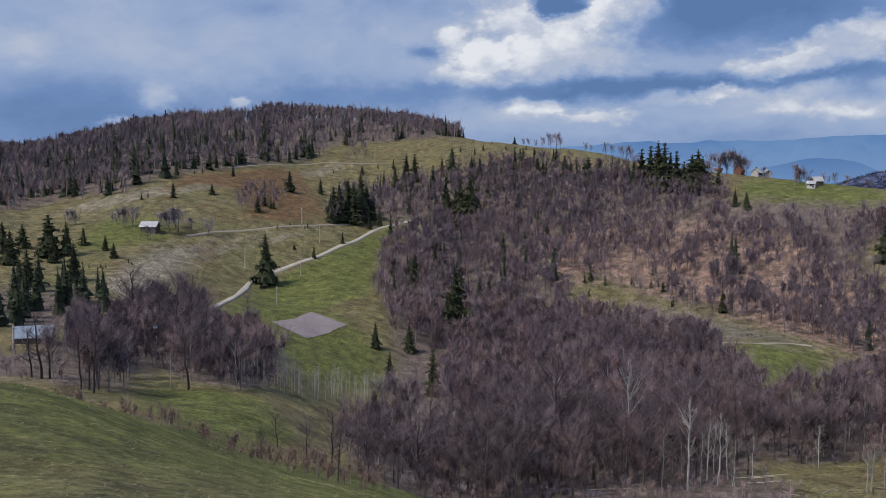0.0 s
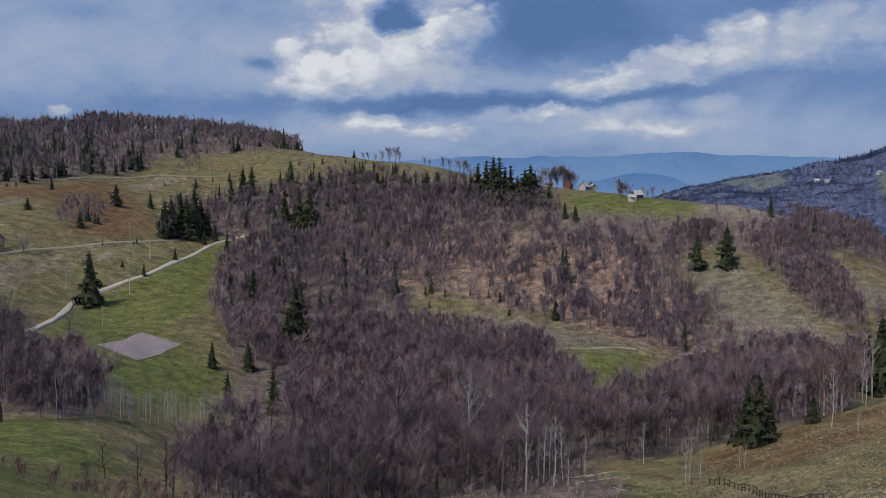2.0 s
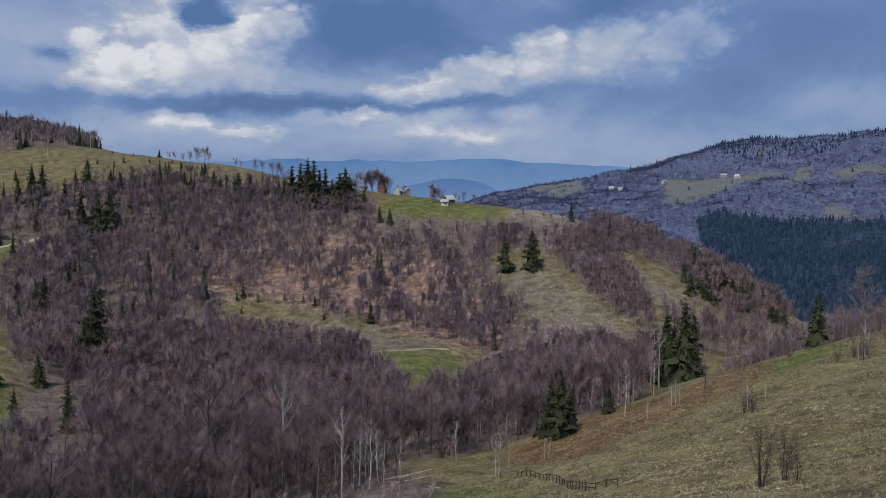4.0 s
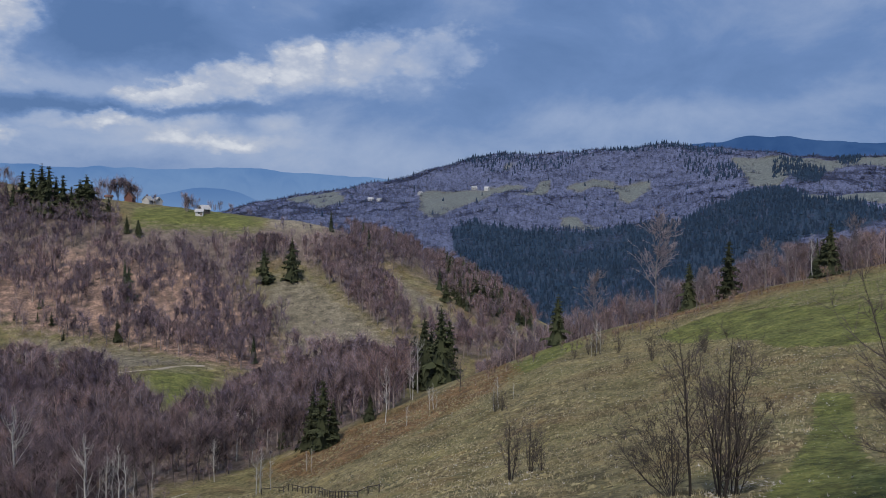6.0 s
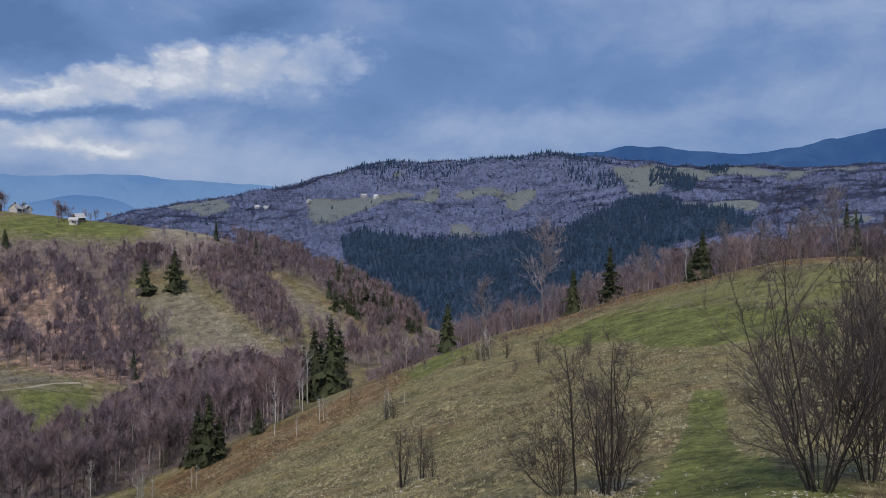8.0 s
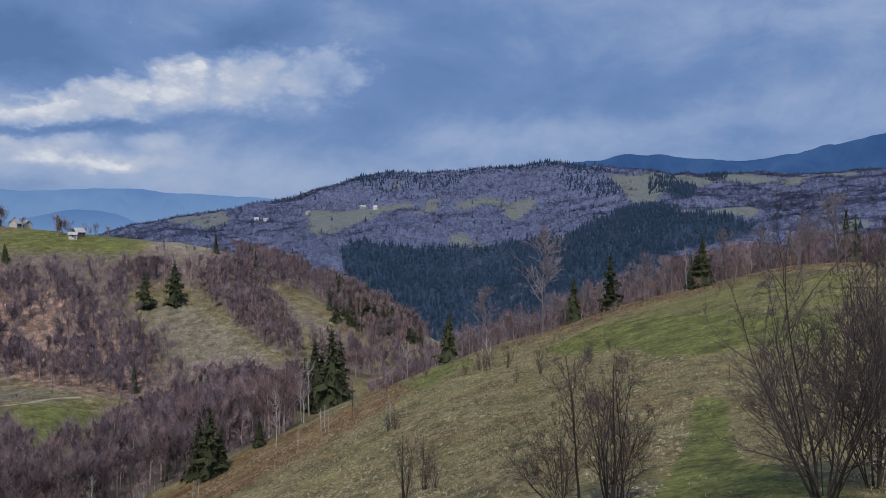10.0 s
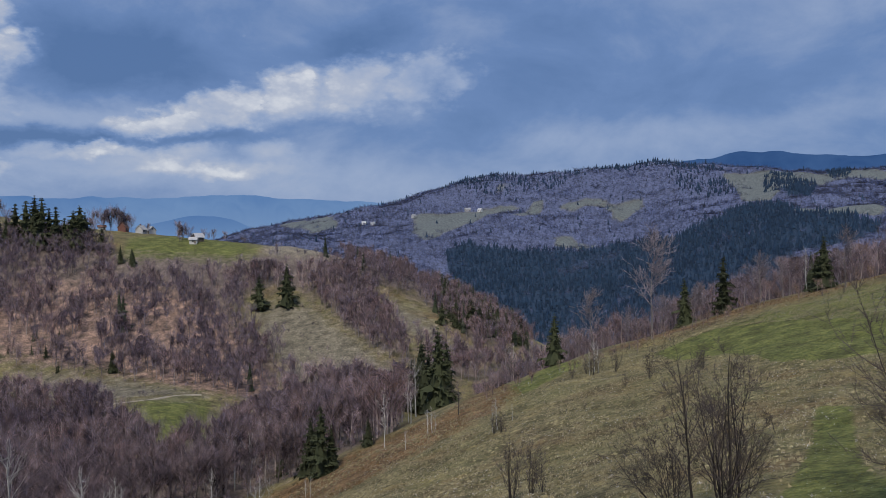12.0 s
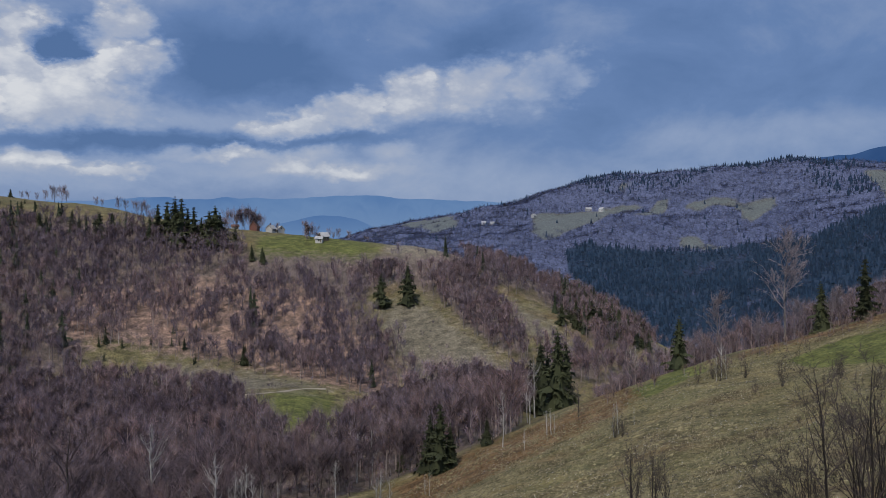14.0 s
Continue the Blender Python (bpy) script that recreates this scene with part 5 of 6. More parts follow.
def woods_tree(seed, limbs, twigs, width, sides=3, low=0.16, wide=0.36, puffs=18, puff=0.11):
    """A leafless tree one metre high for the woods: a thin trunk (0), steep limbs and twigs (1) and brushes of fine twigs (2)."""
    rng = np.random.default_rng(seed)
    b = Build()
    u = np.linspace(0, 1, 4)
    bend = np.cumsum(rng.normal(0, 0.015, (4, 3)), 0) * [1, 1, 0]
    pts = np.stack([u * 0, u * 0, u * 0.88 - 0.02], -1) + bend
    b.tube(pts, 0.0105 * (1 - u) ** 0.8 + 0.002, sides, 0)
    f = low + (0.82 - low) * rng.uniform(0, 1, limbs) ** 0.85
    foot = np.stack([np.interp(f, u, pts[:, c]) for c in range(3)], -1)
    turn = rng.uniform(0, 2 * math.pi, limbs)
    round_off = np.sin(np.clip((f - low * 0.6) / (1 - low * 0.6), 0, 1) * 2.1 + 0.5)
    reach = wide * rng.uniform(0.45, 1.0, limbs) * round_off
    rise = np.minimum(reach * rng.uniform(0.9, 2.2, limbs), 0.97 - f)
    tip = foot + np.stack([np.cos(turn) * reach, np.sin(turn) * reach, rise], -1)
    b.blades(foot, tip, np.full(limbs, width * 0.8), rng, 1)
    k = rng.integers(limbs, size=twigs)
    h = rng.uniform(0.2, 1.0, twigs)[:, None] ** 0.7
    start = foot[k] * (1 - h) + tip[k] * h
    way = unit(unit(tip[k] - foot[k]) * 0.9 + rng.normal(0, 0.6, (twigs, 3)) + [0, 0, 0.35])
    b.blades(start, start + way * rng.uniform(0.05, 0.13, twigs)[:, None], rng.uniform(0.4, 0.7, twigs) * width, rng, 1)
    k = rng.integers(limbs, size=puffs)
    h = rng.uniform(0.45, 1.0, puffs)[:, None]
    middle = foot[k] * (1 - h) + tip[k] * h + rng.normal(0, 0.03, (puffs, 3))
    b.puffs(middle, unit(unit(tip[k] - foot[k]) + rng.normal(0, 0.7, (puffs, 3))), puff * rng.uniform(0.7, 1.3, puffs), rng, 2)
    return b.faded()


def far_crown(seed):
    """A leafless tree seen from afar, one metre high: a low domed brush of twigs (2) that runs into its neighbours."""
    rng = np.random.default_rng(seed)
    b = Build()
    b.puffs(np.array([[0.0, 0, 0.16]]), np.array([[0, 0, 1.0]]), np.array([0.85]), rng, 2, 7, False)
    b.puffs(np.array([[0.0, 0, 0.38]]), unit(rng.normal(0, 0.2, (1, 3)) + [0, 0, 1]), np.array([0.3]), rng, 2, 5)
    return b.faded()


def far_spruce(seed):
    """A spruce seen from afar, one metre high: ragged skirts one above the other."""
    rng = np.random.default_rng(seed)
    b = Build()
    for low, high, wide in ((0.0, 0.55, 0.24), (0.28, 0.78, 0.17), (0.55, 1.0, 0.10)):
        n = 6
        a = np.arange(n) * 2 * math.pi / n + rng.uniform(0, 1)
        w = wide * rng.uniform(0.55, 1.3, n)
        ring = np.stack([np.cos(a) * w, np.sin(a) * w, low + rng.uniform(-0.07, 0.07, n)], -1)
        v = np.concatenate([[[0, 0, high]], ring])
        b.add(v, [(0, 1 + k, 1 + (k + 1) % n) for k in range(n)], 1)
    return b.arrays()


def split_parts(arrays):
    """A template's trunk and crown, each with only its own points."""
    v, t, m = arrays[:3]
    fade = arrays[3] if len(arrays) > 3 else np.ones(len(v))
    out = []
    for keep in (m == 0, m > 0):
        used, back = np.unique(t[keep], return_inverse=True)
        out.append((v[used], back.reshape(-1, 3), np.maximum(m[keep] - 1, 0), fade[used]))
    return out


class Kind:
    """A kind of tree: a few shapes, made once, set down one by one as a thing with trunk and crown."""

    def __init__(self, name, shapes, trunk_paint, crown_paint, category, group, haze=None):
        self.name, self.category, self.group = name, category, group
        self.meshes = []
        for arrays in shapes:
            (tv, tt, _, _), (cv, ct, index, fade) = split_parts(arrays)
            self.meshes.append((mesh_of("trunk", tv, tt, [trunk_paint], smooth=True), mesh_of("crown", cv, ct, [crown_paint, haze or crown_paint], index, {"fade": fade})))
        self.rng = np.random.default_rng(len(name))

    def plant(self, az, r, tall, label, wide=1.0, shape=None, sink=0.1, turn=None):
        x, y = at(az, r)
        top = new(self.name)
        top.empty_display_size = 0.3
        s = tall
        top.matrix_basis = pose(x, y, z_at(x, y) - sink, 0, 0, self.rng.uniform(0, 360) if turn is None else turn) @ Matrix.Diagonal((s * wide, s * wide, s, 1))
        for me in self.meshes[self.rng.integers(len(self.meshes)) if shape is None else shape]:
            part = new(me.name, me)
            part.parent = top
        return tagged(top, label, self.category, self.group)


def scatter(polygon, step, seed, drop=0.0):
    """Places in an area, about one for each step squared."""
    xy = np.array([at(*q) for q in polygon])
    lo, hi = xy.min(0), xy.max(0)
    rng = np.random.default_rng(seed)
    gx, gy = np.meshgrid(np.arange(lo[0], hi[0], step), np.arange(lo[1], hi[1], step))
    gx, gy = gx.ravel() + rng.uniform(-0.5, 0.5, gx.size) * step, gy.ravel() + rng.uniform(-0.5, 0.5, gx.size) * step
    keep = inside(gx, gy, polygon) & (rng.random(gx.size) > drop)
    return gx[keep], gy[keep]


def woods(name, places, shapes, low, high, seed, paints, label, category="trees", wide=(0.8, 1.2), smooth=False):
    """Many trees in one object."""
    x, y = places
    if not len(x):
        return None
    rng = np.random.default_rng(seed)
    z = height(x, y) - 0.2
    tall = rng.uniform(low, high, len(x))
    turn, girth = rng.uniform(0, 2 * math.pi, len(x)), rng.uniform(*wide, len(x)) * tall
    pick = rng.integers(len(shapes), size=len(x))
    tint = np.clip(rng.uniform(0, 1, len(x)) * 0.7 + 0.15 + 0.3 * fractal(x / 35, y / 35, seed + 200, 2), 0, 1)
    vs, ts, ms, cs, fs, n = [], [], [], [], [], 0
    for k, shape in enumerate(shapes):
        v, t, m = shape[:3]
        i = np.where(pick == k)[0]
        if not len(i):
            continue
        c, s = np.cos(turn[i])[:, None], np.sin(turn[i])[:, None]
        w = girth[i][:, None]
        q = np.stack([(v[None, :, 0] * c - v[None, :, 1] * s) * w + x[i][:, None], (v[None, :, 0] * s + v[None, :, 1] * c) * w + y[i][:, None],
                      v[None, :, 2] * tall[i][:, None] + z[i][:, None]], -1)
        vs.append(q.reshape(-1, 3))
        ts.append((t[None] + (np.arange(len(i)) * len(v))[:, None, None] + n).reshape(-1, 3))
        ms.append(np.tile(m, len(i)))
        cs.append(np.repeat(tint[i], len(v)))
        fs.append(np.tile(shape[3] if len(shape) > 3 else np.ones(len(v)), len(i)))
        n += len(i) * len(v)
    me = mesh_of(name, np.concatenate(vs), np.concatenate(ts), paints, np.concatenate(ms), {"tint": np.concatenate(cs), "fade": np.concatenate(fs)}, smooth)
    return tagged(new(name, me), label, category, kind="stuff")


def joined(*sets):
    return np.concatenate([s[0] for s in sets]), np.concatenate([s[1] for s in sets])



MID_BARE = [woods_tree(100 + k, 22, 170, 0.0115, low=0.18, wide=0.29, puffs=26) for k in range(8)]
SLOPE_BARE = [woods_tree(150 + k, 16, 70, 0.0145, low=0.24, wide=0.28, puffs=20, puff=0.1) for k in range(8)]
EDGE_BARE = [woods_tree(180 + k, 22, 100, 0.013, low=0.08, wide=0.36, puffs=22) for k in range(6)]
HILL_BARE = [woods_tree(200 + k, 8, 26, 0.02, low=0.2, wide=0.28, puffs=10, puff=0.13) for k in range(6)]
FAR_BARE = [far_crown(300 + k) for k in range(8)]
MID_SPRUCE = [spruce(400 + k, 13, 6, 1, 0.19 + 0.02 * k, 0.03, 3, 3, 0.62) for k in range(5)]
FAR_SPRUCE = [far_spruce(500 + k) for k in range(8)]
BARE_PAINT, SPRUCE_PAINT = [WOODS_BARK, WOODS, WOODS_HAZE], [BARK, WOODS_NEEDLES]
FAR_PAINT, FAR_SPRUCE_PAINT = [WOODS_BARK, AIR_BLUE_TWIGS, AIR_BLUE_TWIGS], [BARK, AIR_BLUE_NEEDLES]


def thin(places, test):
    keep = test(np.asarray(places[0]), np.asarray(places[1]))
    return places[0][keep], places[1][keep]


BARES = Kind("bare_tree", [bare_tree(800 + k, 30, 10, 5, width=0.0055, shoots=2) for k in range(5)], BARK, TWIG, "bare tree", "tall leafless trees")
EDGE_TREES = Kind("bare_tree", [grown_tree(820 + k, 1, 0, 28, 8, 9, 0.0105, width=0.0042, clear=0.35, fine=0.0012) for k in range(3)], PALE_BARK, EDGE_TWIG, "bare tree", "tall leafless trees")
for az, r, tall in TALL_BARE:
    if az > 44:
        EDGE_TREES.plant(az, r, tall, "tall leafless tree with a pale trunk by the pasture's edge")
    else:
        BARES.plant(az, r, tall, "tall leafless tree with a fine brown crown")
ORCHARDS = Kind("orchard_tree", [woods_tree(860 + k, 30, 160, 0.016, 5, 0.06, 0.46, 40, 0.13) for k in range(3)], BARK, ORCHARD_TWIG, "orchard tree", "leafless orchard trees round the barn", ORCHARD_HAZE)
for az, r, tall in ORCHARD:
    ORCHARDS.plant(az, r, tall, "round leafless lilac-grey orchard tree near the barn")
WOOD_TREES = Kind("woodland_tree", [woods_tree(850 + k, 44, 900, 0.0062, 5, 0.1 + 0.04 * (k % 3), 0.36, 50, 0.085) for k in range(6)], GREY_BARK, TWIG, "bare tree", "leafless trees on the valley floor", NEAR_HAZE)
valley = thin(scatter(WOOD_VALLEY, 4.7, 1), lambda x, y: ~(inside(x, y, VALLEY_GAP) | inside(x, y, SPRUCE_GAP)))
for x, y in zip(*thin(valley, lambda x, y: np.hypot(x, y) < 152)):
    WOOD_TREES.plant(math.degrees(math.atan2(x, y)), math.hypot(x, y), (7 + 7 * WOOD_TREES.rng.random()) * (0.62 if x < 0.03 * y else 1.0), "leafless grey-brown woodland tree on the valley floor")
woods("valley_woods", thin(valley, lambda x, y: np.hypot(x, y) >= 152), MID_BARE, 7, 15, 1, BARE_PAINT, "dense leafless grey-brown woods on the valley floor")
woods("valley_scrub", thin(scatter(WOOD_VALLEY, 3.2, 21, 0.2), lambda x, y: np.hypot(x, y) < 175), HILL_BARE, 1.5, 4.5, 21, BARE_PAINT, "leafless undergrowth on the valley floor", "scrub", (1.0, 1.6))
woods("slope_woods", thin(scatter(WOOD_SLOPE, 4.1, 2, 0.05), lambda x, y: ~inside(x, y, OPEN_CREST) & (fractal(x / 13, y / 13, 51, 3) < 0.7 - 0.5 * inside(x, y, RUST_SLOPE))), SLOPE_BARE, 7, 14, 2, BARE_PAINT, "leafless purplish woods on the slope")
woods("nose_woods", thin(joined(scatter(WOOD_NOSE, 4.6, 3), scatter(WOOD_GULLY, 3.6, 23), scatter(WOOD_FOOT, 4.6, 24), scatter(WOOD_SADDLE, 4.6, 26)), lambda x, y: ~inside(x, y, OPEN_CREST)), SLOPE_BARE, 8, 13, 3, BARE_PAINT, "leafless woods on the end of the ridge")
woods("grove_woods", scatter(WOOD_GROVE, 5.5, 4), SLOPE_BARE, 8, 13, 4, BARE_PAINT, "leafless trees of a mixed grove")
woods("ridge_woods", scatter(WOOD_RIDGE, 6.5, 14), SLOPE_BARE, 8, 13, 14, BARE_PAINT, "leafless trees along the ridge")
woods("knoll_scrub", joined(scatter(WOOD_KNOLL, 5, 15), scatter(WOOD_FIELD, 6, 16)), SLOPE_BARE, 5, 9, 15, BARE_PAINT, "leafless purplish scrub on the pasture", "scrub")
front_hill = lambda x, y: (np.hypot(x, y) < 760) & ~inside(x, y, HILL_CLEARING)
woods("hill_woods", thin(scatter(WOOD_HILL, 6.3, 5), front_hill), HILL_BARE, 8, 15, 5, [WOODS_BARK, HILL_TWIG, HILL_HAZE], "leafless purplish woods over the hilltop")
woods("hill_spruces", thin(joined(scatter(WOOD_HILL, 15, 6, 0.3), scatter(HILL_DARK, 9, 27, 0.3)), front_hill), MID_SPRUCE, 8, 16, 6, SPRUCE_PAINT, "dark spruces among the hilltop woods")
woods("left_woods", thin(scatter(WOOD_LEFT, 4.4, 7), lambda x, y: ~((np.degrees(np.arctan2(x, y)) < -24.8) & (np.hypot(x, y) > 138))), MID_BARE, 7, 13, 7, BARE_PAINT, "leafless trees and scrub in the dip")
woods("left_scrub", scatter(WOOD_LEFT, 3.2, 29, 0.3), HILL_BARE, 1.5, 4.0, 29, BARE_PAINT, "leafless undergrowth in the dip", "scrub", (1.0, 1.6))
woods("slope_scrub", joined(scatter(DRY_FOOT, 5, 30, 0.45), scatter(DRY_NOSE, 9, 31, 0.3), scatter(DRY_NOSE_B, 7, 32, 0.3), scatter(RUST_SLOPE, 7, 33, 0.4), scatter(VALLEY_FRONT, 2.6, 34, 0.25)), HILL_BARE, 1.0, 3.2, 30, BARE_PAINT, "low leafless scrub dotted over the slope", "scrub", (1.0, 1.8))
woods("lip_scrub", scatter(WOOD_LIP, 1.9, 8, 0.3), SLOPE_BARE, 1.0, 3.4, 8, [WOODS_BARK, TWIG_RED, RED_HAZE], "reddish leafless scrub along the pasture's edge", "scrub")
woods("edge_scrub", scatter(EDGE_SCRUB, 2.4, 28, 0.4), SLOPE_BARE, 1.0, 3.5, 28, [WOODS_BARK, TWIG_RED, RED_HAZE], "reddish leafless scrub along the bank", "scrub", (0.8, 1.4))
woods("edge_woods", thin(scatter(WOOD_EDGE, 4.4, 9), lambda x, y: np.hypot(x, y) < 275), EDGE_BARE, 5, 10.5, 9, [WOODS_BARK, HILL_TWIG, HILL_HAZE], "leafless woods behind the pasture's edge")
woods("edge_spruces", scatter(WOOD_EDGE, 26, 19, 0.3), MID_SPRUCE, 9, 16, 19, SPRUCE_PAINT, "dark spruces behind the pasture's edge")
woods("slope_spruces", thin(scatter(WOOD_SLOPE, 14, 18, 0.3), lambda x, y: ~inside(x, y, OPEN_CREST) & ((np.degrees(np.arctan2(x, y)) < 9) | (fractal(x / 40, y / 40, 55, 2) > 0.45))), MID_SPRUCE, 7, 16, 18, SPRUCE_PAINT, "young dark spruces among the slope's trees")
woods("nose_spruces", joined(scatter(WOOD_NOSE, 16, 17, 0.4), scatter(NOSE_SPRUCE, 6.5, 25, 0.2)), MID_SPRUCE, 8, 14, 17, SPRUCE_PAINT, "dark spruces on the end of the ridge")
woods("ridge_spruces", scatter(WOOD_RIDGE, 12, 20, 0.3), MID_SPRUCE, 8, 16, 20, SPRUCE_PAINT, "dark spruces along the ridge")
woods("grove_spruces", scatter(WOOD_GROVE, 12, 22, 0.3), MID_SPRUCE, 9, 17, 22, SPRUCE_PAINT, "dark spruces of a mixed grove")
woods("dark_grove", thin(scatter(GROVE_DARK, 6, 10, 0.2), lambda x, y: np.hypot(x, y) > 207), MID_SPRUCE, 8, 14, 10, SPRUCE_PAINT, "dark young spruces beside the huts")

# the far hillside: mostly leafless, spruces in the gorge, along the top and in patches
FAR_SIDE = [(24, 900), (40, 760), (46, 620), (52, 560), (58, 500), (64, 470), (72, 460), (84, 460), (84, 2060), (24, 2060)]
FAR_OPEN = [FIELD_A, FIELD_B, FIELD_C, FIELD_D, FIELD_E, FIELD_F, FIELD_G, FIELD_H, FIELD_I]


def clear_of(polygons):
    def test(x, y):
        keep = np.ones(x.shape, bool)
        for p in polygons:
            keep &= ~inside(x, y, p)
        return keep
    return test


def is_dark(x, y):
    """Where spruces stand on the far hillside: close in the gorge, mixed with bare trees along the crest."""
    chance = np.random.default_rng(46).random(np.shape(x))
    r, az = np.hypot(x, y), np.degrees(np.arctan2(x, y))
    share = np.full(np.shape(x), 0.006)
    for p, much in ((DARK_GORGE, 0.9), (DARK_FIELD, 0.85), (DARK_TOP, 0.9), (DARK_CREST_A, 0.4), (DARK_CREST_B, 0.4)):
        share = np.where(inside(x, y, p), much, share)
    share = np.where(inside(x, y, GORGE_SPUR), 0.1, share)
    share = share - 0.35 * ((fractal(x / 110, y / 110, 31, 3) > 0.45) & (share > 0.6))
    share = np.maximum(share, 0.13 * ((r > 1930) & (az > 34) & (az < 60)))
    return chance < share


far_places = thin(scatter(FAR_SIDE, 7.6, 40), lambda x, y: clear_of(FAR_OPEN)(x, y) | inside(x, y, DARK_FIELD) | inside(x, y, DARK_TOP) | (fractal(x / 30, y / 30, 56, 3) > 0.7))
dark = is_dark(*far_places)
woods("far_woods", (far_places[0][~dark], far_places[1][~dark]), FAR_BARE, 4.5, 8.5, 41, FAR_PAINT, "leafless woods on the far hillside, blued by painted-in haze", wide=(0.9, 1.4))
woods("far_spruces", (far_places[0][dark], far_places[1][dark]), FAR_SPRUCE, 6, 12, 42, FAR_SPRUCE_PAINT, "dark spruce forest across the valley, blued by painted-in haze")
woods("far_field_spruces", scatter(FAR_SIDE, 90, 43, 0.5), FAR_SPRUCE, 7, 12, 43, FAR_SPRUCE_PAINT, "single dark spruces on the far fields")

SPRUCES = Kind("spruce_tree", [spruce(600 + k, 24, 11, 7, 0.15 + 0.014 * k, heart=0.68) for k in range(6)], BARK, NEEDLES, "spruce", "spruces on the slopes")
for az, r, tall in SPRUCE:
    SPRUCES.plant(az, r, tall, "dark green spruce standing on the pasture slope" if tall < 12 else "tall dark green spruce with drooping tiers", 1.5)
for az, r, tall in RIDGE_SPRUCE:
    SPRUCES.plant(az, r, tall, "dark green spruce among the trees on the ridge", 1.6)
YOUNG = Kind("young_spruce", [spruce(650 + k, 12, 7, 3, 0.26 + 0.03 * k) for k in range(3)], BARK, NEEDLES, "young spruce", "young spruces dotted over the pasture")
for az, r, tall in JUNIPER:
    YOUNG.plant(az, r, tall, "small bushy dark green spruce on dry grass")
BIRCHES = Kind("birch_tree", [bare_tree(700 + k, 34, 5, 5, girth=1.25, limb_part=0, spread=0.24, first=0.3, width=0.006, shoots=1) for k in range(4)], BIRCH_BARK, TWIG_PALE, "birch", "white birches")
for az, r, tall in BIRCH:
    BIRCHES.plant(az, r, tall, "slender white-barked leafless birch", 0.75)
ROW_RNG = np.random.default_rng(77)
for x, y in zip(*scatter(BIRCH_ROW, 3.4, 60)):
    BIRCHES.plant(math.degrees(math.atan2(x, y)), math.hypot(x, y), ROW_RNG.uniform(5, 8.5), "young pale-stemmed birch in a dense row", 0.7)
for az, r, tall in RIDGE_BARE:
    ORCHARDS.plant(az, r, tall, "leafless round-crowned tree on the ridge", 0.8)
SHRUBS = Kind("bare_shrub", [grown_tree(900 + k, 7, 0.45, 7, 5, 4, 0.0105, width=0.0042) for k in range(3)], BARK, TWIG_DARK, "shrub", "leafless shrubs")
for az, r, tall in BUSH:
    SHRUBS.plant(az, r, tall, "leafless many-stemmed shrub on the pasture")
THICKETS = Kind("thicket_tree", [grown_tree(950, 13, 0.8, 8, 6, 7, 0.0085, width=0.0024, lean=-0.3), grown_tree(951, 7, 0.42, 9, 7, 8, 0.0105, width=0.0017), grown_tree(952, 7, 0.48, 9, 7, 8, 0.0095, width=0.0017)],
                BARK, TWIG_DARK, "bare tree", "leafless trees on the near pasture")
for k, (az, r, tall) in enumerate(THICKET):
    THICKETS.plant(az, r, tall, ("low leafless shrub with dark fanning stems", "leafless tree with several upright dark stems", "leafless many-stemmed tree with dark bark")[k], 1.0, k, turn=-az)
SLIM = Kind("slim_tree", [grown_tree(960, 1, 0, 18, 6, 7, 0.01, width=0.0018, clear=0.25)], BARK, TWIG_DARK, "bare tree", "leafless trees on the near pasture")
SLIM.plant(58.4, 40.8, 7.9, "slim single-stemmed leafless tree with dark bark")
FANS = Kind("fan_tree", [grown_tree(970, 15, 0.72, 10, 7, 8, 0.0066, width=0.0014), grown_tree(971, 11, 0.62, 10, 7, 8, 0.0062, width=0.0014)], BARK, TWIG_DARK, "bare tree", "leafless trees on the near pasture")
for k, (az, r, tall) in enumerate(FRONT_TREE):
    FANS.plant(az, r, tall, "leafless tree with many stems fanning from its base", 1.0, k)

# ---------------------------------------------------------------- houses, poles, fence
def box(bm, x0, x1, y0, y1, z0, z1):
    v = [bm.verts.new((x, y, z)) for z in (z0, z1) for y in (y0, y1) for x in (x0, x1)]
    for f in ((0, 2, 3, 1), (4, 5, 7, 6), (0, 1, 5, 4), (2, 6, 7, 3), (0, 4, 6, 2), (1, 3, 7, 5)):
        bm.faces.new([v[k] for k in f])


def part(name, bm, paint, parent, label=""):
    bmesh.ops.recalc_face_normals(bm, faces=bm.faces)
    me = bpy.data.meshes.new(name)
    bm.to_mesh(me)
    bm.free()
    me.materials.append(paint)
    ob = new(name, me)
    ob.parent = parent
    return tagged(ob, label)


PLASTER = grained("white_plaster", (0.4, 0.39, 0.37), (0.62, 0.60, 0.575), 3, 0.9)
TIMBER = grained("weathered_timber", (0.09, 0.07, 0.055), (0.22, 0.18, 0.15), 4, 0.9, stretch=(1, 1, 6))
POLE_WOOD = grained("pole_wood", (0.36, 0.32, 0.27), (0.56, 0.51, 0.44), 4, 0.9, stretch=(4, 4, 0.5))
SHINGLE = grained("grey_shingle", (0.32, 0.31, 0.31), (0.55, 0.54, 0.54), 4, 0.85)
METAL_ROOF = grained("blue_grey_metal", (0.2, 0.24, 0.30), (0.40, 0.45, 0.52), 2, 0.45)
BROWN_ROOF = grained("brown_roof", (0.11, 0.06, 0.05), (0.22, 0.13, 0.11), 4, 0.8)
RED_WALL = grained("red_brown_boards", (0.14, 0.06, 0.05), (0.26, 0.13, 0.10), 4, 0.85)
GLASS = grained("window_glass", (0.03, 0.035, 0.04), (0.06, 0.07, 0.08), 2, 0.15)


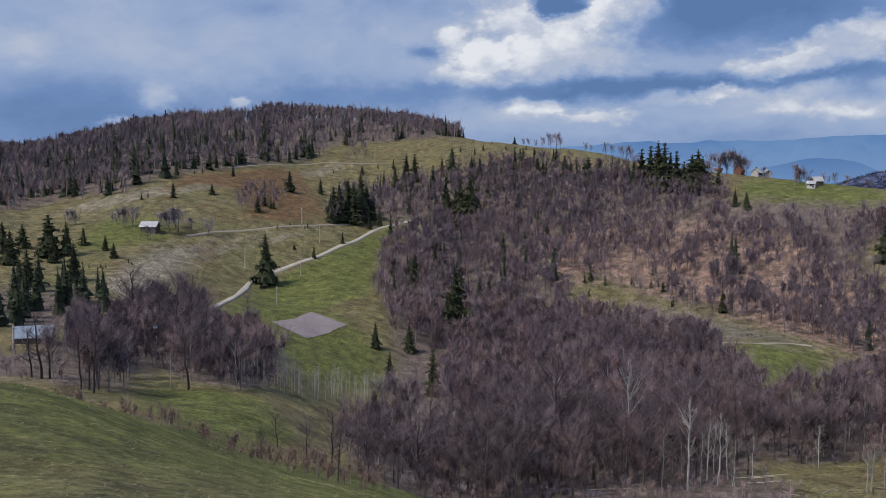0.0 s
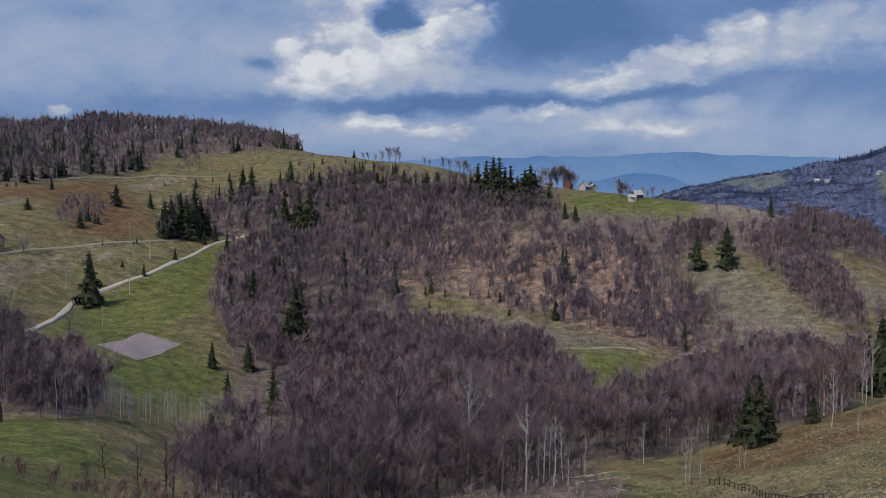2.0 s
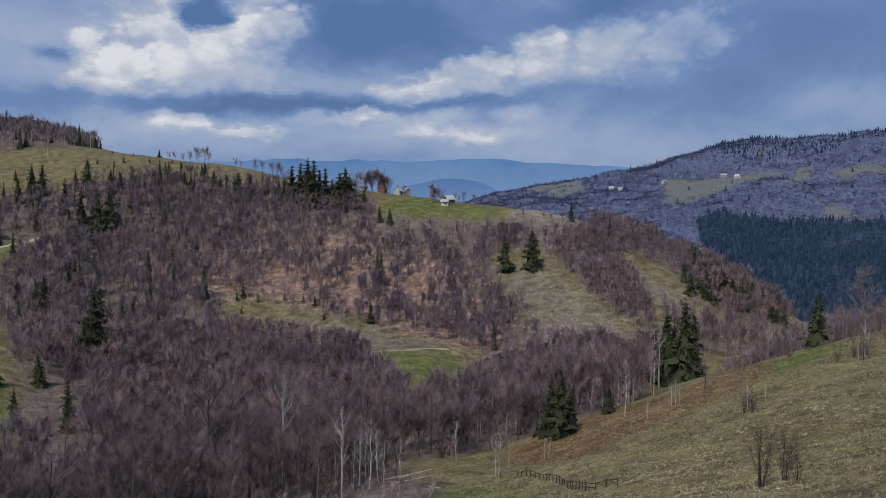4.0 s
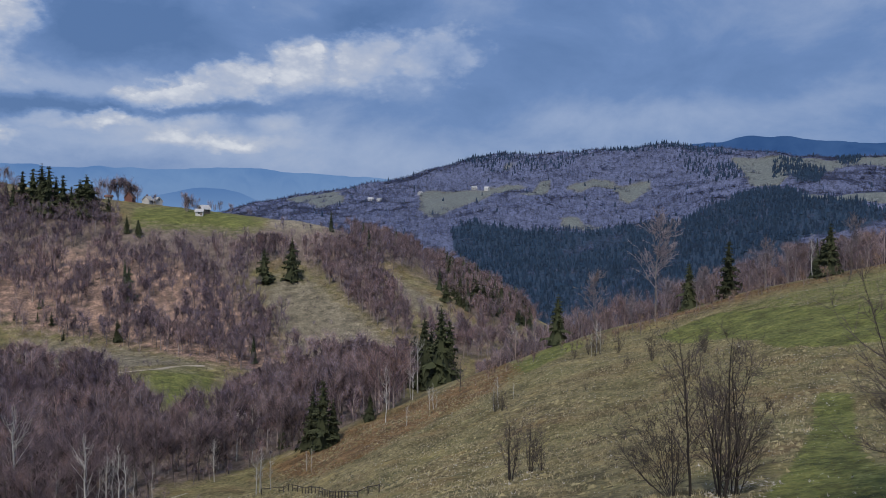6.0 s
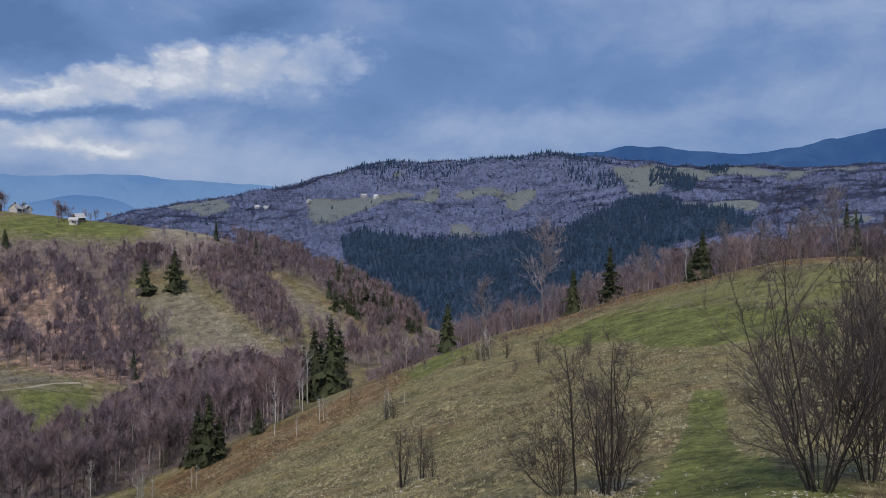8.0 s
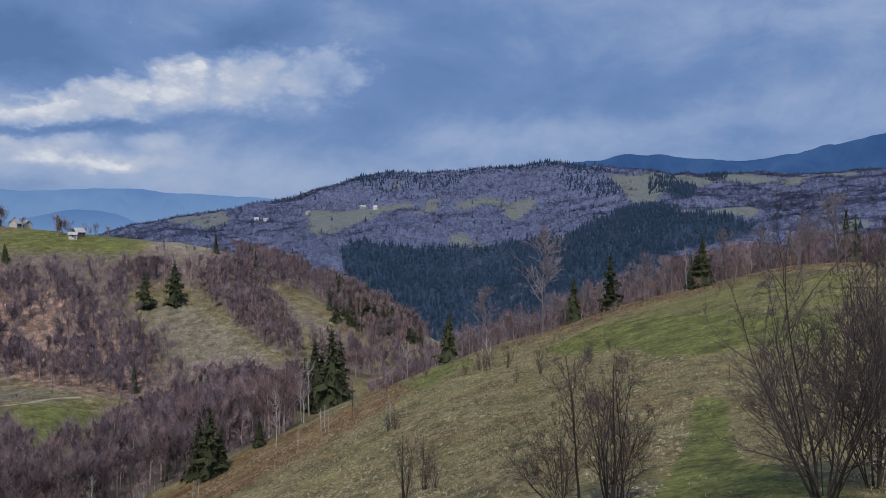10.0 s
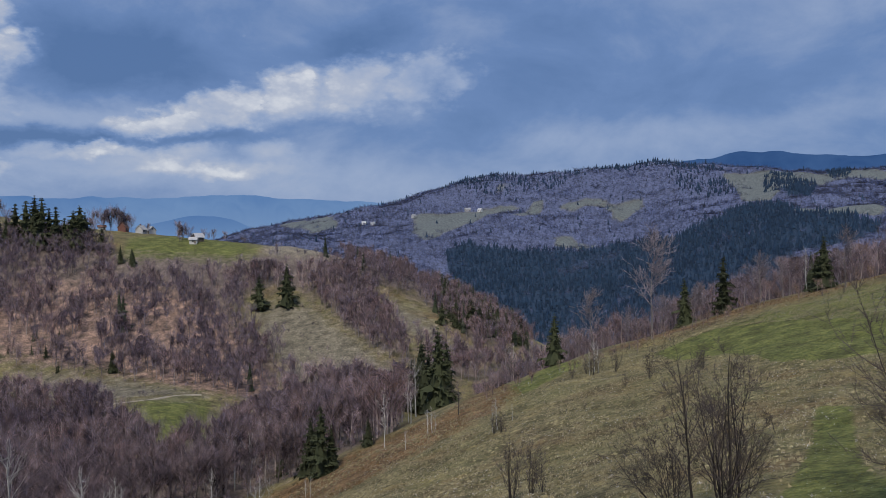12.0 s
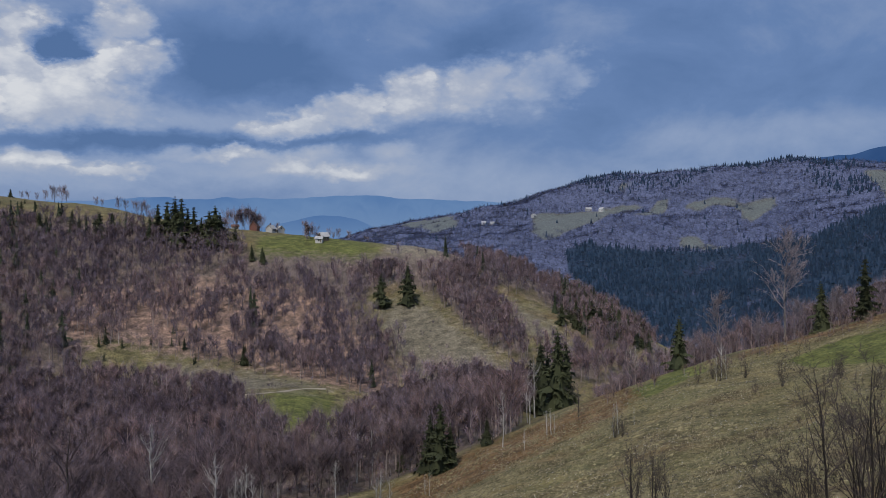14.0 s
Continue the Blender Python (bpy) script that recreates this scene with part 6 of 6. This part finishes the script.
def house(name, az, r, turn, wide, deep, wall, roof, walls, roofing, label, windows=2, door=True, chimney=False, ribs=9, category="house"):
    """A gabled house: its long side faces -y before it is turned."""
    x, y = at(az, r)
    top = new(name)
    top.matrix_basis = pose(x, y, z_at(x, y) - 0.1, 0, 0, turn - az)
    hw, hd = wide / 2, deep / 2
    bm = bmesh.new()
    # walls with gables
    ring = [(-hw, -hd), (hw, -hd), (hw, hd), (-hw, hd)]
    low = [bm.verts.new((a, b, -1.2)) for a, b in ring]
    up = [bm.verts.new((a, b, wall)) for a, b in ring]
    g0, g1 = bm.verts.new((-hw, 0, wall + roof)), bm.verts.new((hw, 0, wall + roof))
    bm.faces.new((low[0], low[1], up[1], up[0]))
    bm.faces.new((low[2], low[3], up[3], up[2]))
    bm.faces.new((low[1], low[2], up[2], g1, up[1]))
    bm.faces.new((low[3], low[0], up[0], g0, up[3]))
    bm.faces.new(low)
    part("wall", bm, walls, top)
    # roof: two slabs with eaves
    for side in (-1, 1):
        slope = math.hypot(hd, roof)
        over, thick = 0.45, 0.14
        nz, ny = hd / slope, side * roof / slope
        e = (over + slope) / slope
        bm = bmesh.new()
        pts = [(-hw - over, 0, wall + roof), (hw + over, 0, wall + roof), (hw + over, side * hd * e, wall + roof - roof * e), (-hw - over, side * hd * e, wall + roof - roof * e)]
        lower = [bm.verts.new((a, b + ny * 0.03, c + nz * 0.03)) for a, b, c in pts]
        upper = [bm.verts.new((a, b + ny * (thick + 0.03), c + nz * (thick + 0.03))) for a, b, c in pts]
        bm.faces.new(lower)
        bm.faces.new(upper)
        for k in range(4):
            bm.faces.new((lower[k], lower[(k + 1) % 4], upper[(k + 1) % 4], upper[k]))
        slab = part("roof", bm, roofing, top, "pitched roof slope")
        for k in range(ribs):
            bm = bmesh.new()
            a = -hw - over + (wide + 2 * over) * (k + 0.5) / ribs
            t0, t1 = thick + 0.03, thick + 0.09
            q = [(a + s * 0.05, pts[0][1] + ny * h, pts[0][2] + nz * h) for s in (-1, 1) for h in (t0, t1)] + [(a + s * 0.05, pts[2][1] + ny * h, pts[2][2] + nz * h) for s in (-1, 1) for h in (t0, t1)]
            v = [bm.verts.new(p) for p in q]
            for f in ((0, 1, 3, 2), (4, 5, 7, 6), (0, 1, 5, 4), (2, 3, 7, 6), (1, 3, 7, 5), (0, 2, 6, 4)):
                bm.faces.new([v[i] for i in f])
            part("roof_rib", bm, roofing, slab)
    for k in range(windows):
        a = -hw + wide * (k + 0.7) / (windows + 0.4)
        bm = bmesh.new()
        box(bm, a - 0.5, a + 0.5, -hd - 0.05, -hd + 0.02, wall * 0.38, wall * 0.38 + 1.1)
        frame_part = part("window", bm, PLASTER if walls is not PLASTER else TIMBER, top)
        for s in (-1, 1):
            bm = bmesh.new()
            box(bm, a + s * 0.22 - 0.18, a + s * 0.22 + 0.18, -hd - 0.07, -hd - 0.045, wall * 0.38 + 0.1, wall * 0.38 + 1.0)
            part("pane", bm, GLASS, frame_part)
    bm = bmesh.new()
    box(bm, hw - 0.02, hw + 0.05, -0.45, 0.45, wall + roof * 0.15, wall + roof * 0.15 + 0.8)
    part("gable_window", bm, GLASS, top)
    if door:
        bm = bmesh.new()
        box(bm, hw * 0.55 - 0.45, hw * 0.55 + 0.45, -hd - 0.06, -hd + 0.02, 0.1, min(2.05, wall - 0.1))
        part("door", bm, TIMBER, top, "dark plank door")
    if chimney:
        bm = bmesh.new()
        box(bm, -hw * 0.3 - 0.3, -hw * 0.3 + 0.3, -0.3, 0.3, wall + roof - 0.4, wall + roof + 1.0)
        part("chimney", bm, BROWN_ROOF, top)
    return tagged(top, label, category)


house("barn", *HOUSE[0][:2], -25, 6.4, 4.6, 2.0, 1.9, TIMBER, SHINGLE, "small timber hay barn with a pale shingle roof", 0, True, category="barn")
house("hut", *HOUSE[1][:2], -8, 7.0, 5.4, 1.7, 1.9, TIMBER, METAL_ROOF, "low hut with a blue-grey sheet metal roof", 2, ribs=14, category="hut")
house("hut", *HOUSE[2][:2], 20, 5.0, 4.0, 1.8, 1.4, TIMBER, METAL_ROOF, "small timber hut hidden among bare trees", 1, category="hut")
house("farmhouse", *HOUSE[3][:2], 70, 5.5, 4.5, 2.2, 3.2, RED_WALL, BROWN_ROOF, "tall farmhouse with red-brown boards and steep roof", 2, chimney=True)
house("farmhouse", *HOUSE[4][:2], 62, 5.0, 4.4, 2.3, 2.3, PLASTER, SHINGLE, "white plastered farmhouse with a pale roof", 3, chimney=True)
house("farmhouse", *HOUSE[5][:2], -64, 4.6, 4.2, 2.3, 2.2, PLASTER, SHINGLE, "white gabled farmhouse on the green ridge", 2)
house("shed", *HOUSE[6][:2], -12, 4.0, 3.0, 2.2, 1.4, PLASTER, SHINGLE, "small white shed with a gabled roof", 1, category="shed")
house("cottage", *HOUSE[7][:2], 35, 5.2, 4.0, 2.4, 2.2, TIMBER, SHINGLE, "grey weathered cottage behind the shed", 2, category="cottage")
house("outbuilding", *HOUSE[8][:2], 10, 4.0, 2.6, 1.8, 1.0, PLASTER, BROWN_ROOF, "low white outbuilding among the ridge trees", 0, category="outbuilding")
for k, (az, r, tall) in enumerate(FARHOUSE):
    house("far_house", az, r, (20, -30, 55, 10, -20)[k], (11, 9, 9, 10, 8)[k], 7, 4.0, 3.2, PLASTER, SHINGLE, "white-walled house on the far hillside", 2, ribs=6)


def utility_pole(az, r, tall, label, arm):
    x, y = at(az, r)
    top = new("utility_pole")
    top.matrix_basis = pose(x, y, z_at(x, y) - 0.3, 0.6, 0.8, 30 * arm - az)
    b = Build()
    u = np.linspace(0, 1, 5)
    b.tube(np.stack([u * 0, u * 0, u * tall], -1), 0.2 - 0.05 * u, 8, 0)
    v, t, _ = b.arrays()
    shaft = new("shaft", mesh_of("shaft", v, t, [POLE_WOOD], smooth=True))
    shaft.parent = top
    bm = bmesh.new()
    half = 0.9 if arm else 0.35
    box(bm, -half, half, -0.17, -0.07, tall - 0.75, tall - 0.6)
    bar = part("crossarm", bm, POLE_WOOD, top)
    for s in (-1, 1):
        b = Build()
        b.tube(np.array([[s * half * 0.85, -0.12, tall - 0.6], [s * half * 0.85, -0.12, tall - 0.5], [s * half * 0.85, -0.12, tall - 0.38]]), [0.05, 0.07, 0.03], 6, 0)
        v, t, _ = b.arrays()
        pot = new("insulator", mesh_of("insulator", v, t, [PLASTER]))
        pot.parent = bar
    return tagged(top, label, "utility pole", "utility poles")


for k, (az, r, tall) in enumerate(POLE):
    utility_pole(az, r, max(tall, 6.0), "weathered wooden utility pole on the pasture" if k != 8 else "wooden utility pole with a long crossarm", 1 if k in (8, 9) else 0)


def rail_fence():
    """A low rail fence round the near field: posts and top rails, with a gap."""
    top = new("rail_fence")
    spots = []
    line = [at(*q) for q in FENCE[1:]]
    for (x0, y0), (x1, y1) in zip(line, line[1:]):
        n = max(1, int(math.hypot(x1 - x0, y1 - y0) / 1.7))
        spots += [(x0 + (x1 - x0) * k / n, y0 + (y1 - y0) * k / n) for k in range(n)]
    top.matrix_basis = pose(*spots[0], z_at(*spots[0]))
    ox, oy, oz = spots[0][0], spots[0][1], z_at(*spots[0])
    rng = random.Random(4)
    heads = []
    for x, y in spots:
        z = z_at(x, y)
        tall = rng.uniform(0.85, 1.05)
        lean = rng.uniform(-0.08, 0.08)
        b = Build()
        b.tube(np.array([[x - ox, y - oy, z - oz - 0.3], [x - ox + lean * 0.5, y - oy, z - oz + tall * 0.5], [x - ox + lean, y - oy, z - oz + tall]]), [0.065, 0.06, 0.05], 6, 0)
        v, t, _ = b.arrays()
        post = new("post", mesh_of("post", v, t, [BARK], smooth=True))
        post.parent = top
        heads.append(np.array([x - ox + lean, y - oy, z - oz + tall - 0.08]))
    gap = int(len(spots) * 0.55)
    for k in range(len(heads) - 1):
        if k in (gap, gap + 1):
            continue
        for drop in (0.0, 0.45):
            if drop and rng.random() < 0.5:
                continue
            b = Build()
            d = np.array([0, 0, -drop])
            b.tube(np.array([heads[k] + d, (heads[k] + heads[k + 1]) / 2 + d - [0, 0, 0.03], heads[k + 1] + d]), [0.055, 0.05, 0.045], 5, 0)
            v, t, _ = b.arrays()
            rail = new("rail", mesh_of("rail", v, t, [BARK], smooth=True))
            rail.parent = top
    tagged(top, "low dark wooden rail fence with a gap", "fence")


rail_fence()


def white_post(az, r):
    x, y = at(az, r)
    b = Build()
    b.tube(np.array([[0, 0, -0.3], [0, 0, 1.2], [0.02, 0, 2.1], [0.02, 0, 2.14]]), [0.09, 0.09, 0.085, 0.03], 10, 0)
    v, t, _ = b.arrays()
    post = new("marker_post", mesh_of("marker_post", v, t, [PLASTER], smooth=True))
    post.matrix_basis = pose(x, y, z_at(x, y), 1, 2)
    tagged(post, "white painted marker post beside the track", "post")


white_post(7.5, 108)


def fallen_log(az, r, length, turn, thick):
    x, y = at(az, r)
    b = Build()
    u = np.linspace(-0.5, 0.5, 7)
    c, s = math.cos(radians(turn)), math.sin(radians(turn))
    px, py = x + u * length * c, y + u * length * s
    z = height(px, py)
    fit = np.polyfit(u, z, 1)
    pts = np.stack([px - x, py - y, np.polyval(fit, u) - z_at(x, y) + thick * 0.8], -1)
    b.tube(pts, thick * (1 - 0.4 * (u + 0.5)), 7, 0)
    v, t, _ = b.arrays()
    log = new("fallen_log", mesh_of("fallen_log", v, t, [POLE_WOOD], smooth=True))
    log.matrix_basis = pose(x, y, z_at(x, y))
    tagged(log, "pale fallen log lying at the wood's edge", "log", "fallen logs")


for az, r, length, turn, thick in LOGS:
    fallen_log(az, r, length, turn, thick)


# ---------------------------------------------------------------- grass
def tufts(name, places, low, high, seed, paint, label, blades=4, thick=0.2):
    x, y = places
    rng = np.random.default_rng(seed)
    z = height(x, y) - 0.03
    n = len(x)
    s0, s1, w = [], [], []
    for _ in range(blades):
        dx, dy = rng.normal(0, 0.07, (2, n))
        tall = rng.uniform(low, high, n)
        s0.append(np.stack([x + dx, y + dy, z], -1))
        s1.append(np.stack([x + dx * 1.8 + rng.normal(0, 0.05, n), y + dy * 1.8 + rng.normal(0, 0.05, n), z + tall], -1))
        w.append(rng.uniform(0.3, 0.7, n) * thick)
    s0, s1, w = (np.stack(q, 1).reshape(-1, *q[0].shape[1:]) for q in (s0, s1, w))
    b = Build()
    b.blades(s0, s1, w, rng, 0)
    v, t, _ = b.arrays()
    tagged(new(name, mesh_of(name, v, t, [paint])), label, "grass", kind="stuff")


def tussocks(name, places, low, high, seed, paint, label):
    """Low ragged mounds of matted grass."""
    x, y = places
    n, sides = len(x), 5
    rng = np.random.default_rng(seed)
    z = height(x, y)
    wide, tall = rng.uniform(0.14, 0.42, n), rng.uniform(low, high, n)
    ang = np.arange(sides) * 2 * math.pi / sides + rng.uniform(0, 6, (n, 1))
    far = wide[:, None] * rng.uniform(0.6, 1.4, (n, sides))
    rim = np.stack([x[:, None] + np.cos(ang) * far, y[:, None] + np.sin(ang) * far, np.repeat(z[:, None] - 0.08, sides, 1)], -1)
    top = np.stack([x + rng.normal(0, 0.08, n), y + rng.normal(0, 0.08, n), z + tall], -1)
    v = np.concatenate([top[:, None], rim], 1).reshape(-1, 3)
    k = np.arange(sides)
    fan = np.stack([k * 0, 1 + k, 1 + (k + 1) % sides], -1)
    t = (fan[None] + (np.arange(n) * (sides + 1))[:, None, None]).reshape(-1, 3)
    tagged(new(name, mesh_of(name, v, t, [paint])), label, "grass", kind="stuff")


TUSSOCK = grained("tussock", (0.06, 0.05, 0.022), (0.34, 0.285, 0.155), 0.5, 0.95, "island", 0.5)
STRAW = grained("straw", (0.18, 0.15, 0.085), (0.5, 0.42, 0.275), 0.4, 0.9, "island", 0.35)
BLADE = grained("grass_blade", (0.075, 0.08, 0.016), (0.215, 0.19, 0.05), 0.4, 0.9, "island", 0.35)
BRACKEN = grained("bracken", (0.10, 0.065, 0.03), (0.25, 0.155, 0.075), 0.6, 0.9, "island", 0.35)
MEADOW = [(25, 118), (30, 70), (36, 45), (44, 38), (56, 34), (84, 30), (84, 190), (72, 186), (64, 186), (57, 178), (50, 168), (43, 158), (36, 148), (30, 135)]
FOREGROUND = [(-34, 18), (0, 20), (0, 64), (-13, 64), (-27, 64), (-34, 62)]


def patchy(seed, size, level, sign=1):
    return lambda x, y: sign * fractal(x / size, y / size, seed, 3) > level


lawn = lambda x, y: inside(x, y, LUSH_RIGHT) | inside(x, y, LUSH_FRONT) | inside(x, y, LUSH_BROW)
tufts("dry_grass", thin(thin(scatter(MEADOW, 0.55, 70), lambda x, y: ~lawn(x, y)), patchy(71, 3.0, -0.35)), 0.1, 0.28, 72, STRAW, "tussocky pale dry grass over the pasture", 4, 0.11)
tussocks("tussocks", thin(thin(scatter(MEADOW, 0.95, 94), lambda x, y: ~lawn(x, y) & ~inside(x, y, PALE_LAWN)), patchy(95, 4.0, -0.25)), 0.06, 0.2, 96, TUSSOCK, "tussocks of matted dry grass over the pasture")
tufts("green_grass", thin(scatter(MEADOW, 1.0, 73), lambda x, y: lawn(x, y) | patchy(74, 9.0, 0.25)(x, y)), 0.05, 0.14, 75, BLADE, "short fresh green grass", 4, 0.08)
tufts("foreground_grass", scatter(FOREGROUND, 0.36, 76), 0.02, 0.06, 77, BLADE, "short green grass on the near slope", 5, 0.03)
tufts("foreground_straw", thin(scatter(FOREGROUND, 0.42, 78), patchy(79, 4.0, -0.1)), 0.02, 0.07, 80, STRAW, "dry stalks among the near grass", 4, 0.05)
tufts("bracken", joined(thin(joined(scatter(RUST_EDGE, 0.8, 81), scatter(BANK, 0.9, 86)), patchy(85, 4, -0.1)), thin(scatter(RUST_SLOPE, 2.2, 82), patchy(83, 12, -0.2))), 0.12, 0.45, 84, BRACKEN, "rust-brown dead bracken", 5)
PALE = grained("pale_leaf", (0.34, 0.30, 0.27), (0.62, 0.58, 0.54), 0.6, 0.9, "island", 0.25)
tufts("pale_litter", joined(scatter([(58.6, 39.5), (62.6, 39.5), (64.5, 46), (61, 47)], 0.2, 87, 0.3), scatter([(71, 35), (78, 35), (78, 38), (71, 38)], 0.22, 88, 0.4), scatter([(46, 60), (49, 60), (49, 66), (46, 66)], 0.4, 89, 0.4)), 0.02, 0.08, 90,
      PALE, "pale dead leaves under the near shrubs", 3, 0.25)
tufts("bleached_tufts", thin(thin(scatter(MEADOW, 1.15, 91), lambda x, y: ~inside(x, y, LUSH_RIGHT)), patchy(92, 5.0, -0.1)), 0.07, 0.16, 93, PALE, "bleached grass heads dotted over the pasture", 3, 0.14)
tufts("pale_lawn_heads", scatter(PALE_LAWN, 0.7, 97, 0.3), 0.06, 0.14, 98, PALE, "bleached grass heads dotted over the lawn", 2, 0.12)
